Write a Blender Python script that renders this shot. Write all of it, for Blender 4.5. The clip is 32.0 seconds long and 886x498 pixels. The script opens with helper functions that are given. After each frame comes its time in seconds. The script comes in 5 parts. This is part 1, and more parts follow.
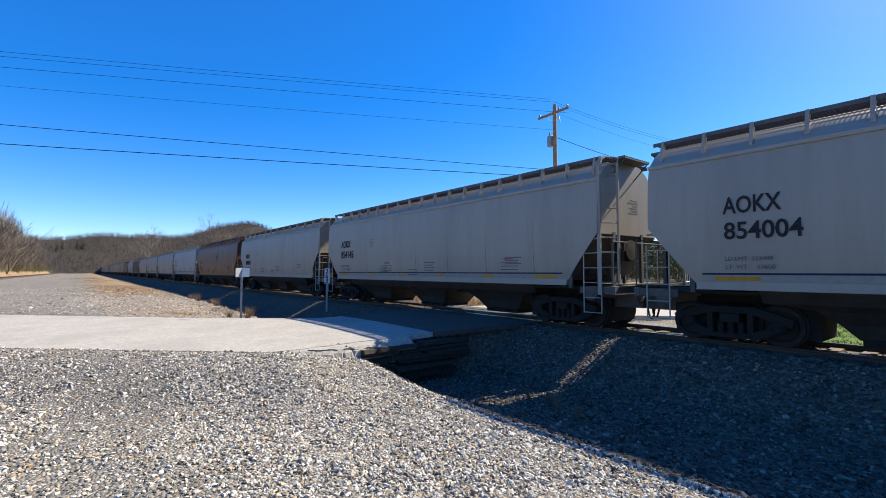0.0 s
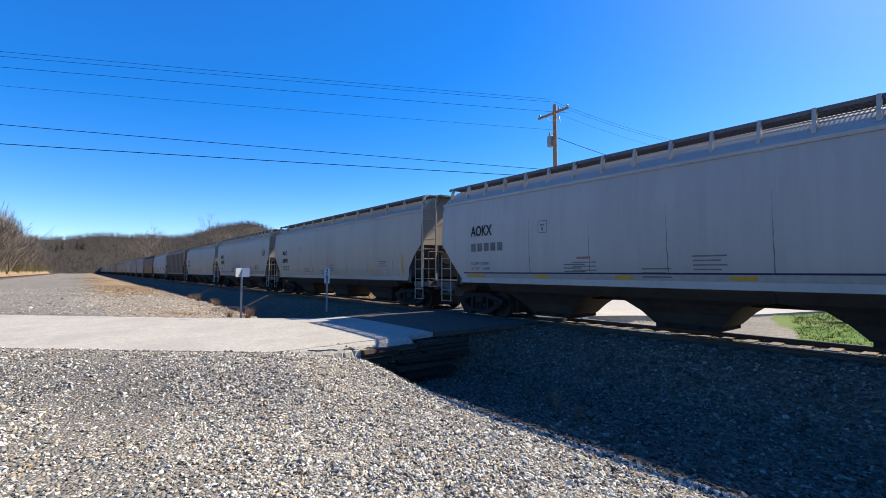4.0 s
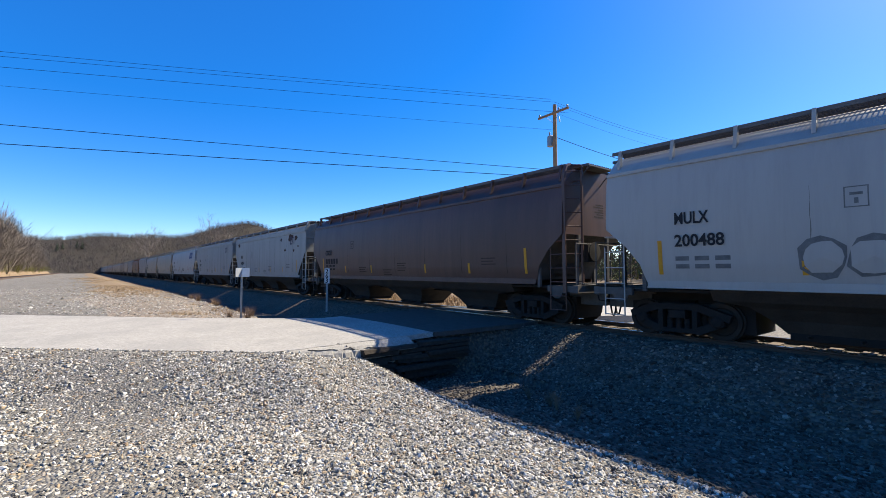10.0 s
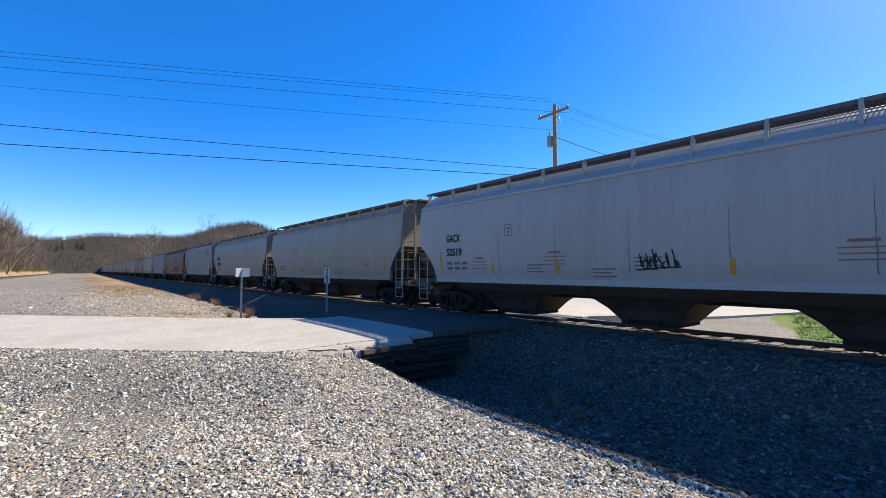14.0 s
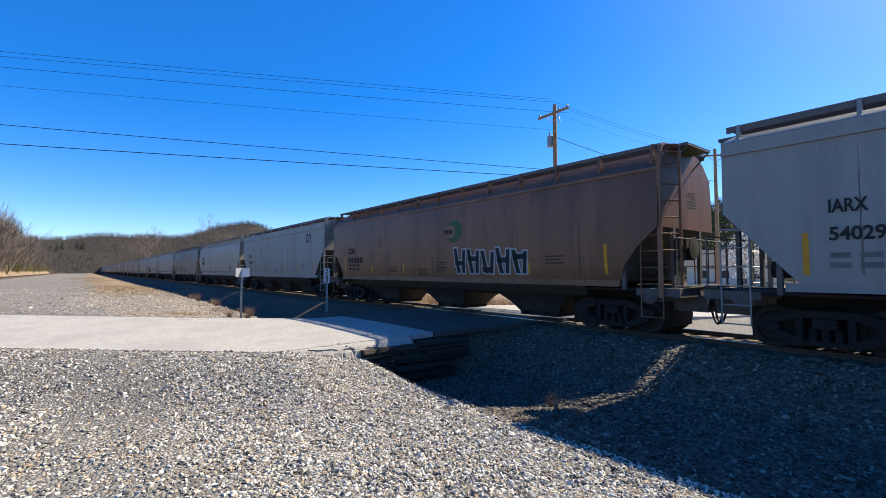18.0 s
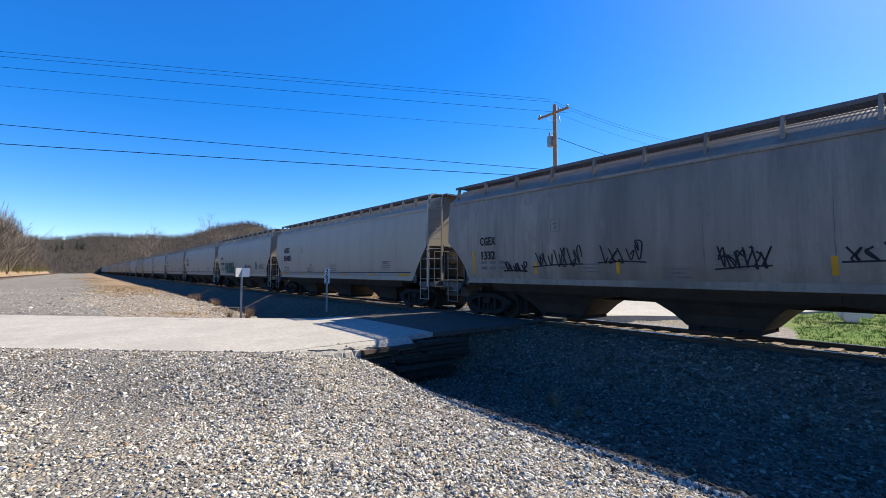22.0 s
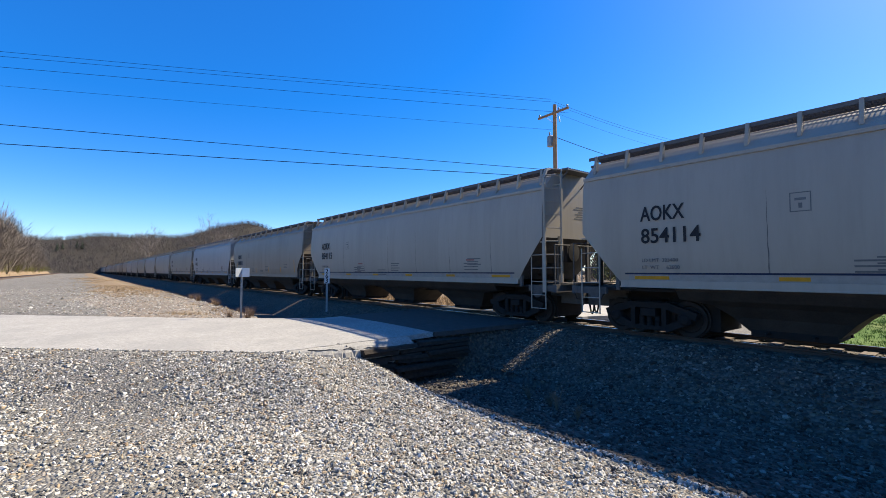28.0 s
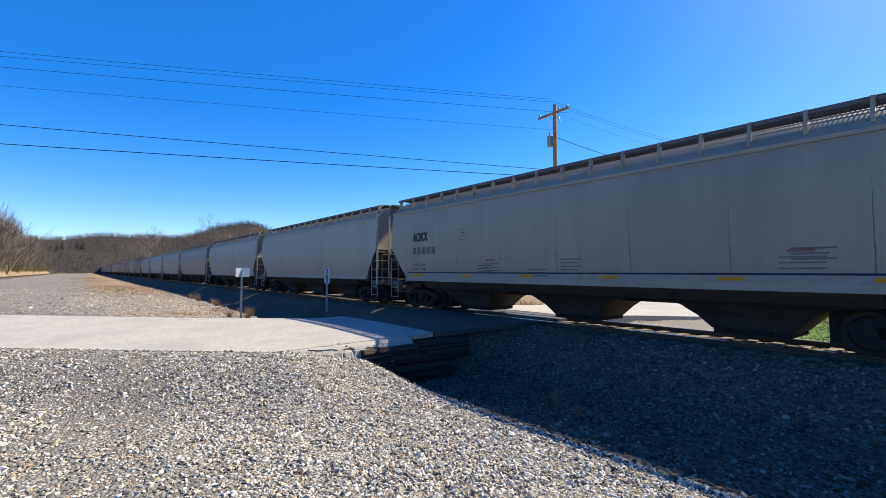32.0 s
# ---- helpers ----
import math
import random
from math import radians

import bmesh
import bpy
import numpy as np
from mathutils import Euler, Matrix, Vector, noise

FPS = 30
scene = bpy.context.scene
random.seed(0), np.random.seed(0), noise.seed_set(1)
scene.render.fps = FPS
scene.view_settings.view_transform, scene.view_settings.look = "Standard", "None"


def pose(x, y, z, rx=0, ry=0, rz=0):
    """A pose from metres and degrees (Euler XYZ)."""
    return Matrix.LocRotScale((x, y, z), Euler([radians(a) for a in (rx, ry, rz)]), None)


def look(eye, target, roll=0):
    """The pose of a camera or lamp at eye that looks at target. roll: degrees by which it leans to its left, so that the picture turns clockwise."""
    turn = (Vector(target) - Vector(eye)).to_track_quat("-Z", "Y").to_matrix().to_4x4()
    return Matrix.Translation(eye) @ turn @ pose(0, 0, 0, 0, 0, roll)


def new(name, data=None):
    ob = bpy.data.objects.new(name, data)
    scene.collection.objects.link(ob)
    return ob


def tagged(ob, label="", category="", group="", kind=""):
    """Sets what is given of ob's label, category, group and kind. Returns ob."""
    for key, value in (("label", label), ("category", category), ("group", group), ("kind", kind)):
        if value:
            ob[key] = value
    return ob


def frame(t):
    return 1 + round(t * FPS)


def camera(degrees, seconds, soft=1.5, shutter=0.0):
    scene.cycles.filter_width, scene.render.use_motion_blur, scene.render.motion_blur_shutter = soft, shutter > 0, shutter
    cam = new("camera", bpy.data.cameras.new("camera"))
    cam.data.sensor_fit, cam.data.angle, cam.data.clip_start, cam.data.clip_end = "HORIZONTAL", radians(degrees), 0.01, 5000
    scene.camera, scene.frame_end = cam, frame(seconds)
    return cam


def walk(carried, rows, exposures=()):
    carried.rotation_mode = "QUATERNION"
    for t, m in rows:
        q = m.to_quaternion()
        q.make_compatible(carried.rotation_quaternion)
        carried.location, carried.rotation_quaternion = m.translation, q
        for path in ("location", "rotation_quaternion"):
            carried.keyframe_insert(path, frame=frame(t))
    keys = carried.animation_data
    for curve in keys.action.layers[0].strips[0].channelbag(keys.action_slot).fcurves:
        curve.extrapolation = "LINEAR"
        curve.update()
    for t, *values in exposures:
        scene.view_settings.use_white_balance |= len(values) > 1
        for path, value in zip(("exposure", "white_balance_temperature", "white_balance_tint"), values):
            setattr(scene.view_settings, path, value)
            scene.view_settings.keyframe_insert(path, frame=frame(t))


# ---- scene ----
EXPO = 1.05

# World: x runs along the track away from the viewer, y is the side the viewer stands on, z = 0 is the rail top.
EYE = (0.0, 12.272, 1.58)
cam = camera(88.84, 32.0, soft=0.62)
AIM = (EYE[0] + 0.78340, EYE[1] - 0.62151, EYE[2] + 0.0490)
walk(cam, [(0.0, look(EYE, AIM)), (32.0, look(EYE, AIM))], exposures=[(0.0, EXPO, 7150, 8), (32.0, EXPO, 7150, 8)])

# ---------------------------------------------------------------- light
SUN_EL, SUN_S, SUN_N = radians(42.2), -0.17, -1.0
world = bpy.data.worlds.new("sky")
scene.world = world
world.use_nodes = True
wn, wl = world.node_tree.nodes, world.node_tree.links
sky = wn.new("ShaderNodeTexSky")
sky.sky_type, sky.sun_disc = "NISHITA", False
sky.sun_elevation = SUN_EL
sky.sun_rotation = math.atan2(SUN_S, SUN_N)
sky.altitude, sky.air_density, sky.dust_density, sky.ozone_density = 200, 0.75, 0.3, 2.2
hsv = wn.new("ShaderNodeHueSaturation")
hsv.inputs["Saturation"].default_value = 1.48
hsv.inputs["Hue"].default_value = 0.508
wl.new(sky.outputs[0], hsv.inputs["Color"])
haze = wn.new("ShaderNodeMix")
haze.data_type = "RGBA"
haze.inputs["Factor"].default_value = 0.25
haze.inputs["B"].default_value = (0.16, 0.80, 3.9, 1.0)
wl.new(hsv.outputs[0], haze.inputs["A"])
wl.new(haze.outputs["Result"], wn["Background"].inputs[0])
wn["Background"].inputs[1].default_value = 0.131

sun = new("sun", bpy.data.lights.new("sun", "SUN"))
sun.data.energy, sun.data.angle, sun.data.color = 5.0, radians(0.53), (1.0, 0.935, 0.83)
h = math.hypot(SUN_S, SUN_N)
sun_dir = Vector((SUN_S / h * math.cos(SUN_EL), SUN_N / h * math.cos(SUN_EL), math.sin(SUN_EL)))
sun.matrix_world = look(sun_dir * 60, (0, 0, 0))


# ---------------------------------------------------------------- materials
def shader(name, rough=0.8, metal=0.0, spec=0.3):
    m = bpy.data.materials.new(name)
    m.use_nodes = True
    nt = m.node_tree
    b = nt.nodes["Principled BSDF"]
    b.inputs["Roughness"].default_value = rough
    b.inputs["Metallic"].default_value = metal
    b.inputs["Specular IOR Level"].default_value = spec
    return m, nt, b


def node(nt, kind, **values):
    n = nt.nodes.new(kind)
    for key, value in values.items():
        n.inputs[key].default_value = value
    return n


def ramp(nt, source, stops, link="Fac"):
    r = nt.nodes.new("ShaderNodeValToRGB")
    e = r.color_ramp.elements
    while len(e) < len(stops):
        e.new(0.5)
    for el, (p, c) in zip(e, stops):
        el.position = p
        el.color = (*c, 1.0) if len(c) == 3 else c
    nt.links.new(source, r.inputs[link])
    return r.outputs["Color"]


def grain(nt, coord, scale, detail=4.0, rough=0.6, stretch=None):
    src = coord
    if stretch:
        mp = nt.nodes.new("ShaderNodeMapping")
        mp.inputs["Scale"].default_value = stretch
        nt.links.new(coord, mp.inputs["Vector"])
        src = mp.outputs["Vector"]
    n = node(nt, "ShaderNodeTexNoise", Scale=scale, Detail=detail, Roughness=rough)
    nt.links.new(src, n.inputs["Vector"])
    return n.outputs["Fac"]


def blend(nt, fac, a, b, kind="MIX"):
    m = nt.nodes.new("ShaderNodeMix")
    m.data_type, m.blend_type = "RGBA", kind
    for sock, v in ((m.inputs["Factor"], fac), (m.inputs["A"], a), (m.inputs["B"], b)):
        if isinstance(v, (int, float)):
            sock.default_value = v
        elif isinstance(v, tuple):
            sock.default_value = (*v, 1.0)
        else:
            nt.links.new(v, sock)
    return m.outputs["Result"]


def bump(nt, b, height, strength, distance):
    n = nt.nodes.new("ShaderNodeBump")
    n.inputs["Strength"].default_value, n.inputs["Distance"].default_value = strength, distance
    nt.links.new(height, n.inputs["Height"])
    nt.links.new(n.outputs["Normal"], b.inputs["Normal"])


def coords(nt, kind="Object"):
    return nt.nodes.new("ShaderNodeTexCoord").outputs[kind]


def world_pos(nt):
    return nt.nodes.new("ShaderNodeNewGeometry").outputs["Position"]


def plain(name, color, rough=0.75, metal=0.0, vary=0.25, scale=3.0, spec=0.3):
    """A simple worn surface: base colour with blotches at two scales."""
    m, nt, b = shader(name, rough, metal, spec)
    c = coords(nt)
    dark = tuple(v * (1 - vary) for v in color)
    light = tuple(min(1, v * (1 + vary * 0.6)) for v in color)
    a = ramp(nt, grain(nt, c, scale), [(0.3, dark), (0.7, light)])
    a = blend(nt, 0.35, a, ramp(nt, grain(nt, c, scale * 14), [(0.35, dark), (0.65, light)]))
    nt.links.new(a, b.inputs["Base Color"])
    bump(nt, b, grain(nt, c, scale * 20), 0.2, 0.01)
    return m


def car_paint(name, color, dirt=0.35, rust=0.0, rough=0.46):
    """Hopper paint: dust, vertical wash streaks, rust freckles, each car with its own offset."""
    m, nt, b = shader(name, rough, 0.0, 0.5)
    c = coords(nt)
    info = nt.nodes.new("ShaderNodeObjectInfo")
    add = nt.nodes.new("ShaderNodeVectorMath")
    add.operation = "MULTIPLY_ADD"
    nt.links.new(info.outputs["Random"], add.inputs[0])
    add.inputs[1].default_value = (37.0, 11.0, 5.0)
    nt.links.new(c, add.inputs[2])
    c = add.outputs["Vector"]
    streak = grain(nt, c, 1.6, 6.0, 0.7, (1.0, 1.0, 0.10))
    fine = grain(nt, c, 7.0, 5.0, 0.7, (1.0, 1.0, 0.06))
    cloud = grain(nt, c, 0.45, 3.0, 0.55)
    dusty = tuple(0.75 * v + 0.25 * d for v, d in zip(color, (0.14, 0.105, 0.075)))
    a = blend(nt, ramp(nt, cloud, [(0.35, (0, 0, 0)), (0.75, (dirt, dirt, dirt))]), color, dusty)
    band = grain(nt, c, 0.42, 3.0, 0.6, (1.0, 1.0, 0.16))
    a = blend(nt, ramp(nt, band, [(0.50, (0, 0, 0)), (0.66, (min(1, dirt * 1.2),) * 3)]), a, tuple(v * 0.50 for v in color))
    a = blend(nt, ramp(nt, streak, [(0.48, (0, 0, 0)), (0.72, (min(1, dirt * 1.5),) * 3)]), a, tuple(v * 0.48 for v in color))
    a = blend(nt, ramp(nt, fine, [(0.48, (0, 0, 0)), (0.75, (min(1, dirt * 1.1),) * 3)]), a, tuple(min(1, v * 0.62) for v in color))
    pale = grain(nt, c, 0.9, 4.0, 0.65, (1.0, 1.0, 0.35))
    a = blend(nt, ramp(nt, pale, [(0.58, (0, 0, 0)), (0.75, (dirt * 0.6,) * 3)]), a, tuple(min(1, v * 1.35 + 0.02) for v in color))
    if rust > 0:
        r = ramp(nt, grain(nt, c, 2.6, 8.0, 0.75), [(0.60 - 0.1 * rust, (0, 0, 0)), (0.70, (rust,) * 3)])
        a = blend(nt, r, a, (0.10, 0.045, 0.025))
    nt.links.new(a, b.inputs["Base Color"])
    bump(nt, b, grain(nt, c, 1.1, 2.0, 0.5), 0.12, 0.03)
    return m


def gravel(name, base, spread, scale=24.0, warm=0.25, depth=0.03, worn=0.35):
    """Crushed stone: one tone per stone from a cell pattern, dark joints, large dusty patches."""
    m, nt, b = shader(name, 0.92, 0.0, 0.2)
    p = world_pos(nt)
    v = node(nt, "ShaderNodeTexVoronoi", Scale=scale, Randomness=1.0)
    nt.links.new(p, v.inputs["Vector"])
    sep = nt.nodes.new("ShaderNodeSeparateColor")
    nt.links.new(v.outputs["Color"], sep.inputs[0])
    lo = tuple(c * (1 - spread) for c in base)
    hi = tuple(min(1, c * (1 + spread)) for c in base)
    tone = ramp(nt, sep.outputs[0], [(0.0, lo), (0.6, base), (1.0, hi)])
    tone = blend(nt, ramp(nt, sep.outputs[1], [(0.80, (0, 0, 0)), (0.9, (warm, warm, warm))]), tone, (0.42, 0.26, 0.13))
    tone = blend(nt, ramp(nt, v.outputs["Distance"], [(0.45, (0, 0, 0)), (0.9, (0.6, 0.6, 0.6))]), tone, tuple(c * 0.25 for c in base))
    patch = grain(nt, p, 0.35, 5.0, 0.6)
    tone = blend(nt, ramp(nt, patch, [(0.42, (0, 0, 0)), (0.60, (worn, worn, worn))]), tone, tuple(c * 0.60 for c in base))
    nt.links.new(tone, b.inputs["Base Color"])
    inv = nt.nodes.new("ShaderNodeMath")
    inv.operation = "MULTIPLY"
    inv.inputs[1].default_value = -1.0
    nt.links.new(v.outputs["Distance"], inv.inputs[0])
    bump(nt, b, inv.outputs[0], 0.9, depth)
    return m


def stones_mat(name, tones):
    m, nt, b = shader(name, 0.9, 0.0, 0.25)
    g = nt.nodes.new("ShaderNodeNewGeometry")
    t = ramp(nt, g.outputs["Random Per Island"], tones)
    n = grain(nt, coords(nt), 60.0, 4.0, 0.6)
    t = blend(nt, 0.5, t, ramp(nt, n, [(0.3, (0.35, 0.35, 0.35)), (0.7, (1, 1, 1))]), "MULTIPLY")
    nt.links.new(t, b.inputs["Base Color"])
    return m


# ---------------------------------------------------------------- mesh tools
class Geo:
    """Collects simple solids into one mesh."""

    def __init__(self):
        self.v, self.f = [], []

    def add(self, verts, faces):
        k = len(self.v)
        self.v.extend(tuple(p) for p in verts)
        self.f.extend(tuple(i + k for i in f) for f in faces)
        return self

    def box(self, x0, x1, y0, y1, z0, z1):
        p = [(x, y, z) for x in (x0, x1) for y in (y0, y1) for z in (z0, z1)]
        return self.add(p, [(0, 1, 3, 2), (4, 6, 7, 5), (0, 4, 5, 1), (2, 3, 7, 6), (0, 2, 6, 4), (1, 5, 7, 3)])

    def tube(self, p, q, r, n=6, r2=None):
        p, q = Vector(p), Vector(q)
        d = (q - p).normalized()
        a = d.orthogonal().normalized()
        b = d.cross(a)
        r2 = r if r2 is None else r2
        ring = [(math.cos(2 * math.pi * i / n), math.sin(2 * math.pi * i / n)) for i in range(n)]
        vs = [p + (a * c + b * s) * r for c, s in ring] + [q + (a * c + b * s) * r2 for c, s in ring]
        fs = [(i, (i + 1) % n, n + (i + 1) % n, n + i) for i in range(n)]
        fs += [tuple(range(n))[::-1], tuple(range(n, 2 * n))]
        return self.add(vs, fs)

    def path(self, pts, r, n=6):
        """One continuous tube along a line of points."""
        pts = [Vector(p) for p in pts]
        vs = []
        for i, p in enumerate(pts):
            d = (pts[min(i + 1, len(pts) - 1)] - pts[max(i - 1, 0)]).normalized()
            a = d.cross(Vector((0.0, 0.0, 1.0)) if abs(d.z) < 0.95 else Vector((1.0, 0.0, 0.0))).normalized()
            b = d.cross(a)
            vs += [p + (a * math.cos(2 * math.pi * k / n) + b * math.sin(2 * math.pi * k / n)) * r for k in range(n)]
        fs = [(i * n + k, i * n + (k + 1) % n, (i + 1) * n + (k + 1) % n, (i + 1) * n + k) for i in range(len(pts) - 1) for k in range(n)]
        return self.add(vs, fs + [tuple(range(n))[::-1], tuple(range(len(vs) - n, len(vs)))])

    def lattice(self, xs, ys, solid, z0, z1):
        """A plate with openings: cells between the given lines, kept where solid(i, j) holds."""
        m, k = len(ys), len(xs) * len(ys)
        vs = [(x, y, z) for z in (z0, z1) for x in xs for y in ys]
        fs = []
        on = lambda i, j: 0 <= i < len(xs) - 1 and 0 <= j < m - 1 and solid(i, j)
        for i in range(len(xs) - 1):
            for j in range(m - 1):
                if not on(i, j):
                    continue
                a, b, c, d = i * m + j, (i + 1) * m + j, (i + 1) * m + j + 1, i * m + j + 1
                fs += [(a, d, c, b), (a + k, b + k, c + k, d + k)]
                for (di, dj), (p, q) in (((0, -1), (a, b)), ((1, 0), (b, c)), ((0, 1), (c, d)), ((-1, 0), (d, a))):
                    if not on(i + di, j + dj):
                        fs.append((p, q, q + k, p + k))
        return self.add(vs, fs)

    def prism(self, outline, axis, a, b):
        """An outline in the two other axes, drawn out along one axis from a to b."""
        def at(u, w, t):
            return {"x": (t, u, w), "y": (u, t, w), "z": (u, w, t)}[axis]
        n = len(outline)
        vs = [at(u, w, a) for u, w in outline] + [at(u, w, b) for u, w in outline]
        fs = [(i, (i + 1) % n, n + (i + 1) % n, n + i) for i in range(n)]
        return self.add(vs, fs + [tuple(range(n))[::-1], tuple(range(n, 2 * n))])

    def lathe(self, profile, axis="y", n=16, origin=(0, 0, 0)):
        """A turned solid: profile rows (along the axis, radius)."""
        k, vs, fs = len(profile), [], []
        for t, r in profile:
            for i in range(n):
                c, s = r * math.cos(2 * math.pi * i / n), r * math.sin(2 * math.pi * i / n)
                p = {"x": (t, c, s), "y": (c, t, s), "z": (c, s, t)}[axis]
                vs.append(tuple(a + b for a, b in zip(p, origin)))
        for j in range(k - 1):
            for i in range(n):
                fs.append((j * n + i, j * n + (i + 1) % n, (j + 1) * n + (i + 1) % n, (j + 1) * n + i))
        fs += [tuple(range(n))[::-1], tuple(range((k - 1) * n, k * n))]
        return self.add(vs, fs)

    def mesh(self, name, mat, smooth=None):
        me = bpy.data.meshes.new(name)
        me.from_pydata(self.v, [], self.f)
        bm = bmesh.new()
        bm.from_mesh(me)
        bmesh.ops.recalc_face_normals(bm, faces=bm.faces)
        bm.to_mesh(me)
        bm.free()
        if smooth:
            me.shade_smooth()
            me.set_sharp_from_angle(angle=radians(smooth))
        me.materials.append(mat)
        return me


def part(name, me, parent, label="", at=None):
    ob = new(name, me)
    ob.parent = parent
    if at is not None:
        ob.matrix_basis = at
    return tagged(ob, label) if label else ob


def thing(name, label, category, group="", kind="", me=None, at=None):
    ob = new(name, me)
    if at is not None:
        ob.matrix_basis = at
    return tagged(ob, label, category, group, kind)


def array_mesh(name, verts, faces, mat, smooth=False):
    """A large mesh from numpy arrays of points and equal-sized faces."""
    me = bpy.data.meshes.new(name)
    verts, faces = np.asarray(verts, np.float32), np.asarray(faces, np.int32)
    me.vertices.add(len(verts))
    me.vertices.foreach_set("co", verts.ravel())
    k = faces.shape[1]
    me.loops.add(faces.size)
    me.loops.foreach_set("vertex_index", faces.ravel())
    me.polygons.add(len(faces))
    me.polygons.foreach_set("loop_start", np.arange(0, faces.size, k, dtype=np.int32))
    me.polygons.foreach_set("use_smooth", np.full(len(faces), smooth))
    me.update(calc_edges=True)
    me.validate()
    me.materials.append(mat)
    return me


FONT_CACHE = {}


def letters(text, size, mat, bold=0.0):
    """Lettering as a thin mesh: reads along its x, stands up along its y."""
    key = (text, size, mat.name, bold)
    if key not in FONT_CACHE:
        cu = bpy.data.curves.new("letters", "FONT")
        cu.body, cu.size, cu.extrude, cu.offset, cu.resolution_u = text, size, 0.002, bold, 3
        ob = bpy.data.objects.new("letters", cu)
        scene.collection.objects.link(ob)
        me = bpy.data.meshes.new_from_object(ob.evaluated_get(bpy.context.evaluated_depsgraph_get()))
        bpy.data.objects.remove(ob)
        me.materials.clear()
        me.materials.append(mat)
        FONT_CACHE[key] = me
    return FONT_CACHE[key]


def soft(a, b, x):
    t = np.clip((x - a) / (b - a), 0, 1)
    return t * t * (3 - 2 * t)


RNG = np.random.default_rng(7)


def lumps(x, y, seed=0):
    """Cheap smooth unevenness of the ground, about -1 to 1."""
    r = np.random.default_rng(100 + seed)
    out = np.zeros_like(x, dtype=float)
    for k in range(7):
        a, w, p = r.uniform(0, 6.28), 0.5 * 1.5 ** k, r.uniform(0, 6.28)
        out += np.sin((x * np.cos(a) + y * np.sin(a)) * w + p) / (1.3 ** k)
    return out / 2.4


# ---------------------------------------------------------------- the ground
def road_near(n):
    return 9.50 + 0.50 * soft(1.5, 6.0, n) + 0.95 * np.maximum(n - 9.1, 0) - 0.30 * np.maximum(-2.0 - n, 0)


def road_far(n):
    return 15.6 + 1.06 * np.maximum(n - 5.6, 0) + 0.4 * np.maximum(-n - 6.0, 0)


def road_top(n):
    """Height of the paving: level at the rails, falling gently away on both sides."""
    return -0.035 - 0.13 * soft(1.5, 9.0, n) - 0.25 * soft(2.0, 9.0, -n)


def hill(s, n):
    """Wooded ridges round the valley, by bearing from the viewer."""
    x, y = np.asarray(s, float) - EYE[0], np.asarray(n, float) - EYE[1]
    r = np.hypot(x, y)
    a = np.degrees(np.arctan2(-y, x))          # 0 along the track, 90 across it
    z = np.zeros_like(r, dtype=float)
    # the far ridge at the end of the valley
    ridge = 46.5 - 6.0 * np.exp(-((a + 4.5) / 4.5) ** 2) + 1.6 * np.sin(a * 0.5 + 0.4) + 25 * np.exp(-((a - 14.5) / 5.0) ** 2) + 0.8 * np.sin(a * 1.3)
    z += ridge * soft(430, 760, r) * (soft(-30, -6, a) * (1 - soft(28, 60, a)))
    # the hillside behind the lawn
    z += 48 * soft(70, 300, r) * soft(58, 76, a) * (1 - soft(120, 160, a))
    # the bank beyond the siding
    z += (2.6 * soft(30.0, 33.5, n) + 7.0 * soft(33.5, 70, n)) * soft(60, 150, s) * (1 - soft(430, 520, s))
    # low ridge all round behind the viewer
    z += 30 * soft(300, 800, r) * (1 - soft(-60, -20, a) * (1 - soft(130, 165, a)))
    return z


def ground_z(s, n):
    s, n = np.asarray(s, float), np.asarray(n, float)
    d = np.abs(n)
    e0 = s - road_near(n)
    rise = 0.30 + (0.73 + road_top(n) - 0.30) * soft(7.4, 9.0, n)
    lot = -0.74 + rise * soft(-4.2, -0.05, e0) + (0.32 - 0.28 * soft(6.9, 8.5, n)) * soft(2.0, 5.0, e0)
    lot = lot + 0.02 * lumps(s, n, 1) * (1 - soft(-1.2, -0.1, e0) * (1 - soft(5.0, 8.0, e0)))
    # ballast shoulder and ditch on the viewer's side
    prof = np.interp(n, [1.45, 1.75, 3.5, 4.6, 7.2, 8.2], [0.0, 0.06, 0.80, 0.86, 0.12, 0.0])
    near = np.where(n <= 1.45, -0.125, np.where(n < 3.5, -0.125 - prof * 1.2, 0))
    up = soft(4.6 + 1.2 * soft(4.5, 7.5, s), 7.15 + 0.15 * soft(4.5, 7.5, s), n)
    ditch = -0.96 - 0.32 * soft(5.0, 7.6, s) * (1 - soft(16, 20, s)) + 0.05 * lumps(s * 1.6, n * 1.6, 2)
    bank = ditch * (1 - up) + lot * up
    z = np.where(n < 3.5, near, bank)
    # the mound of old stone beyond the road
    z = z + 0.16 * np.exp(-((n - 9.0) / 2.4) ** 2) * soft(18, 26, s) * (1 + 0.3 * lumps(s, n, 3))
    # beyond the track
    back = -0.125 - 0.25 * soft(1.45, 3.2, -n) + 0.03 * lumps(s, n, 4)
    z = np.where(n < -1.45, back, z)
    # the fill that carries the road over
    e = np.minimum(s - road_near(n), road_far(n) - s)
    over = soft(-0.10 + 0.15 * soft(7.0, 7.8, n), 0.10 + 0.25 * soft(7.0, 7.8, n), e) * (n > -40) * soft(1.25, 1.5, d)
    z = z * (1 - over) + (road_top(n) - 0.09) * over
    # second track bed
    z = z + 0.22 * (1 - soft(1.8, 3.4, np.abs(n - 26.5))) * soft(30, 50, s)
    # the line runs out of sight at the foot of the far ridge
    z = z * (1 - soft(430, 480, s))
    return z + hill(s, n)


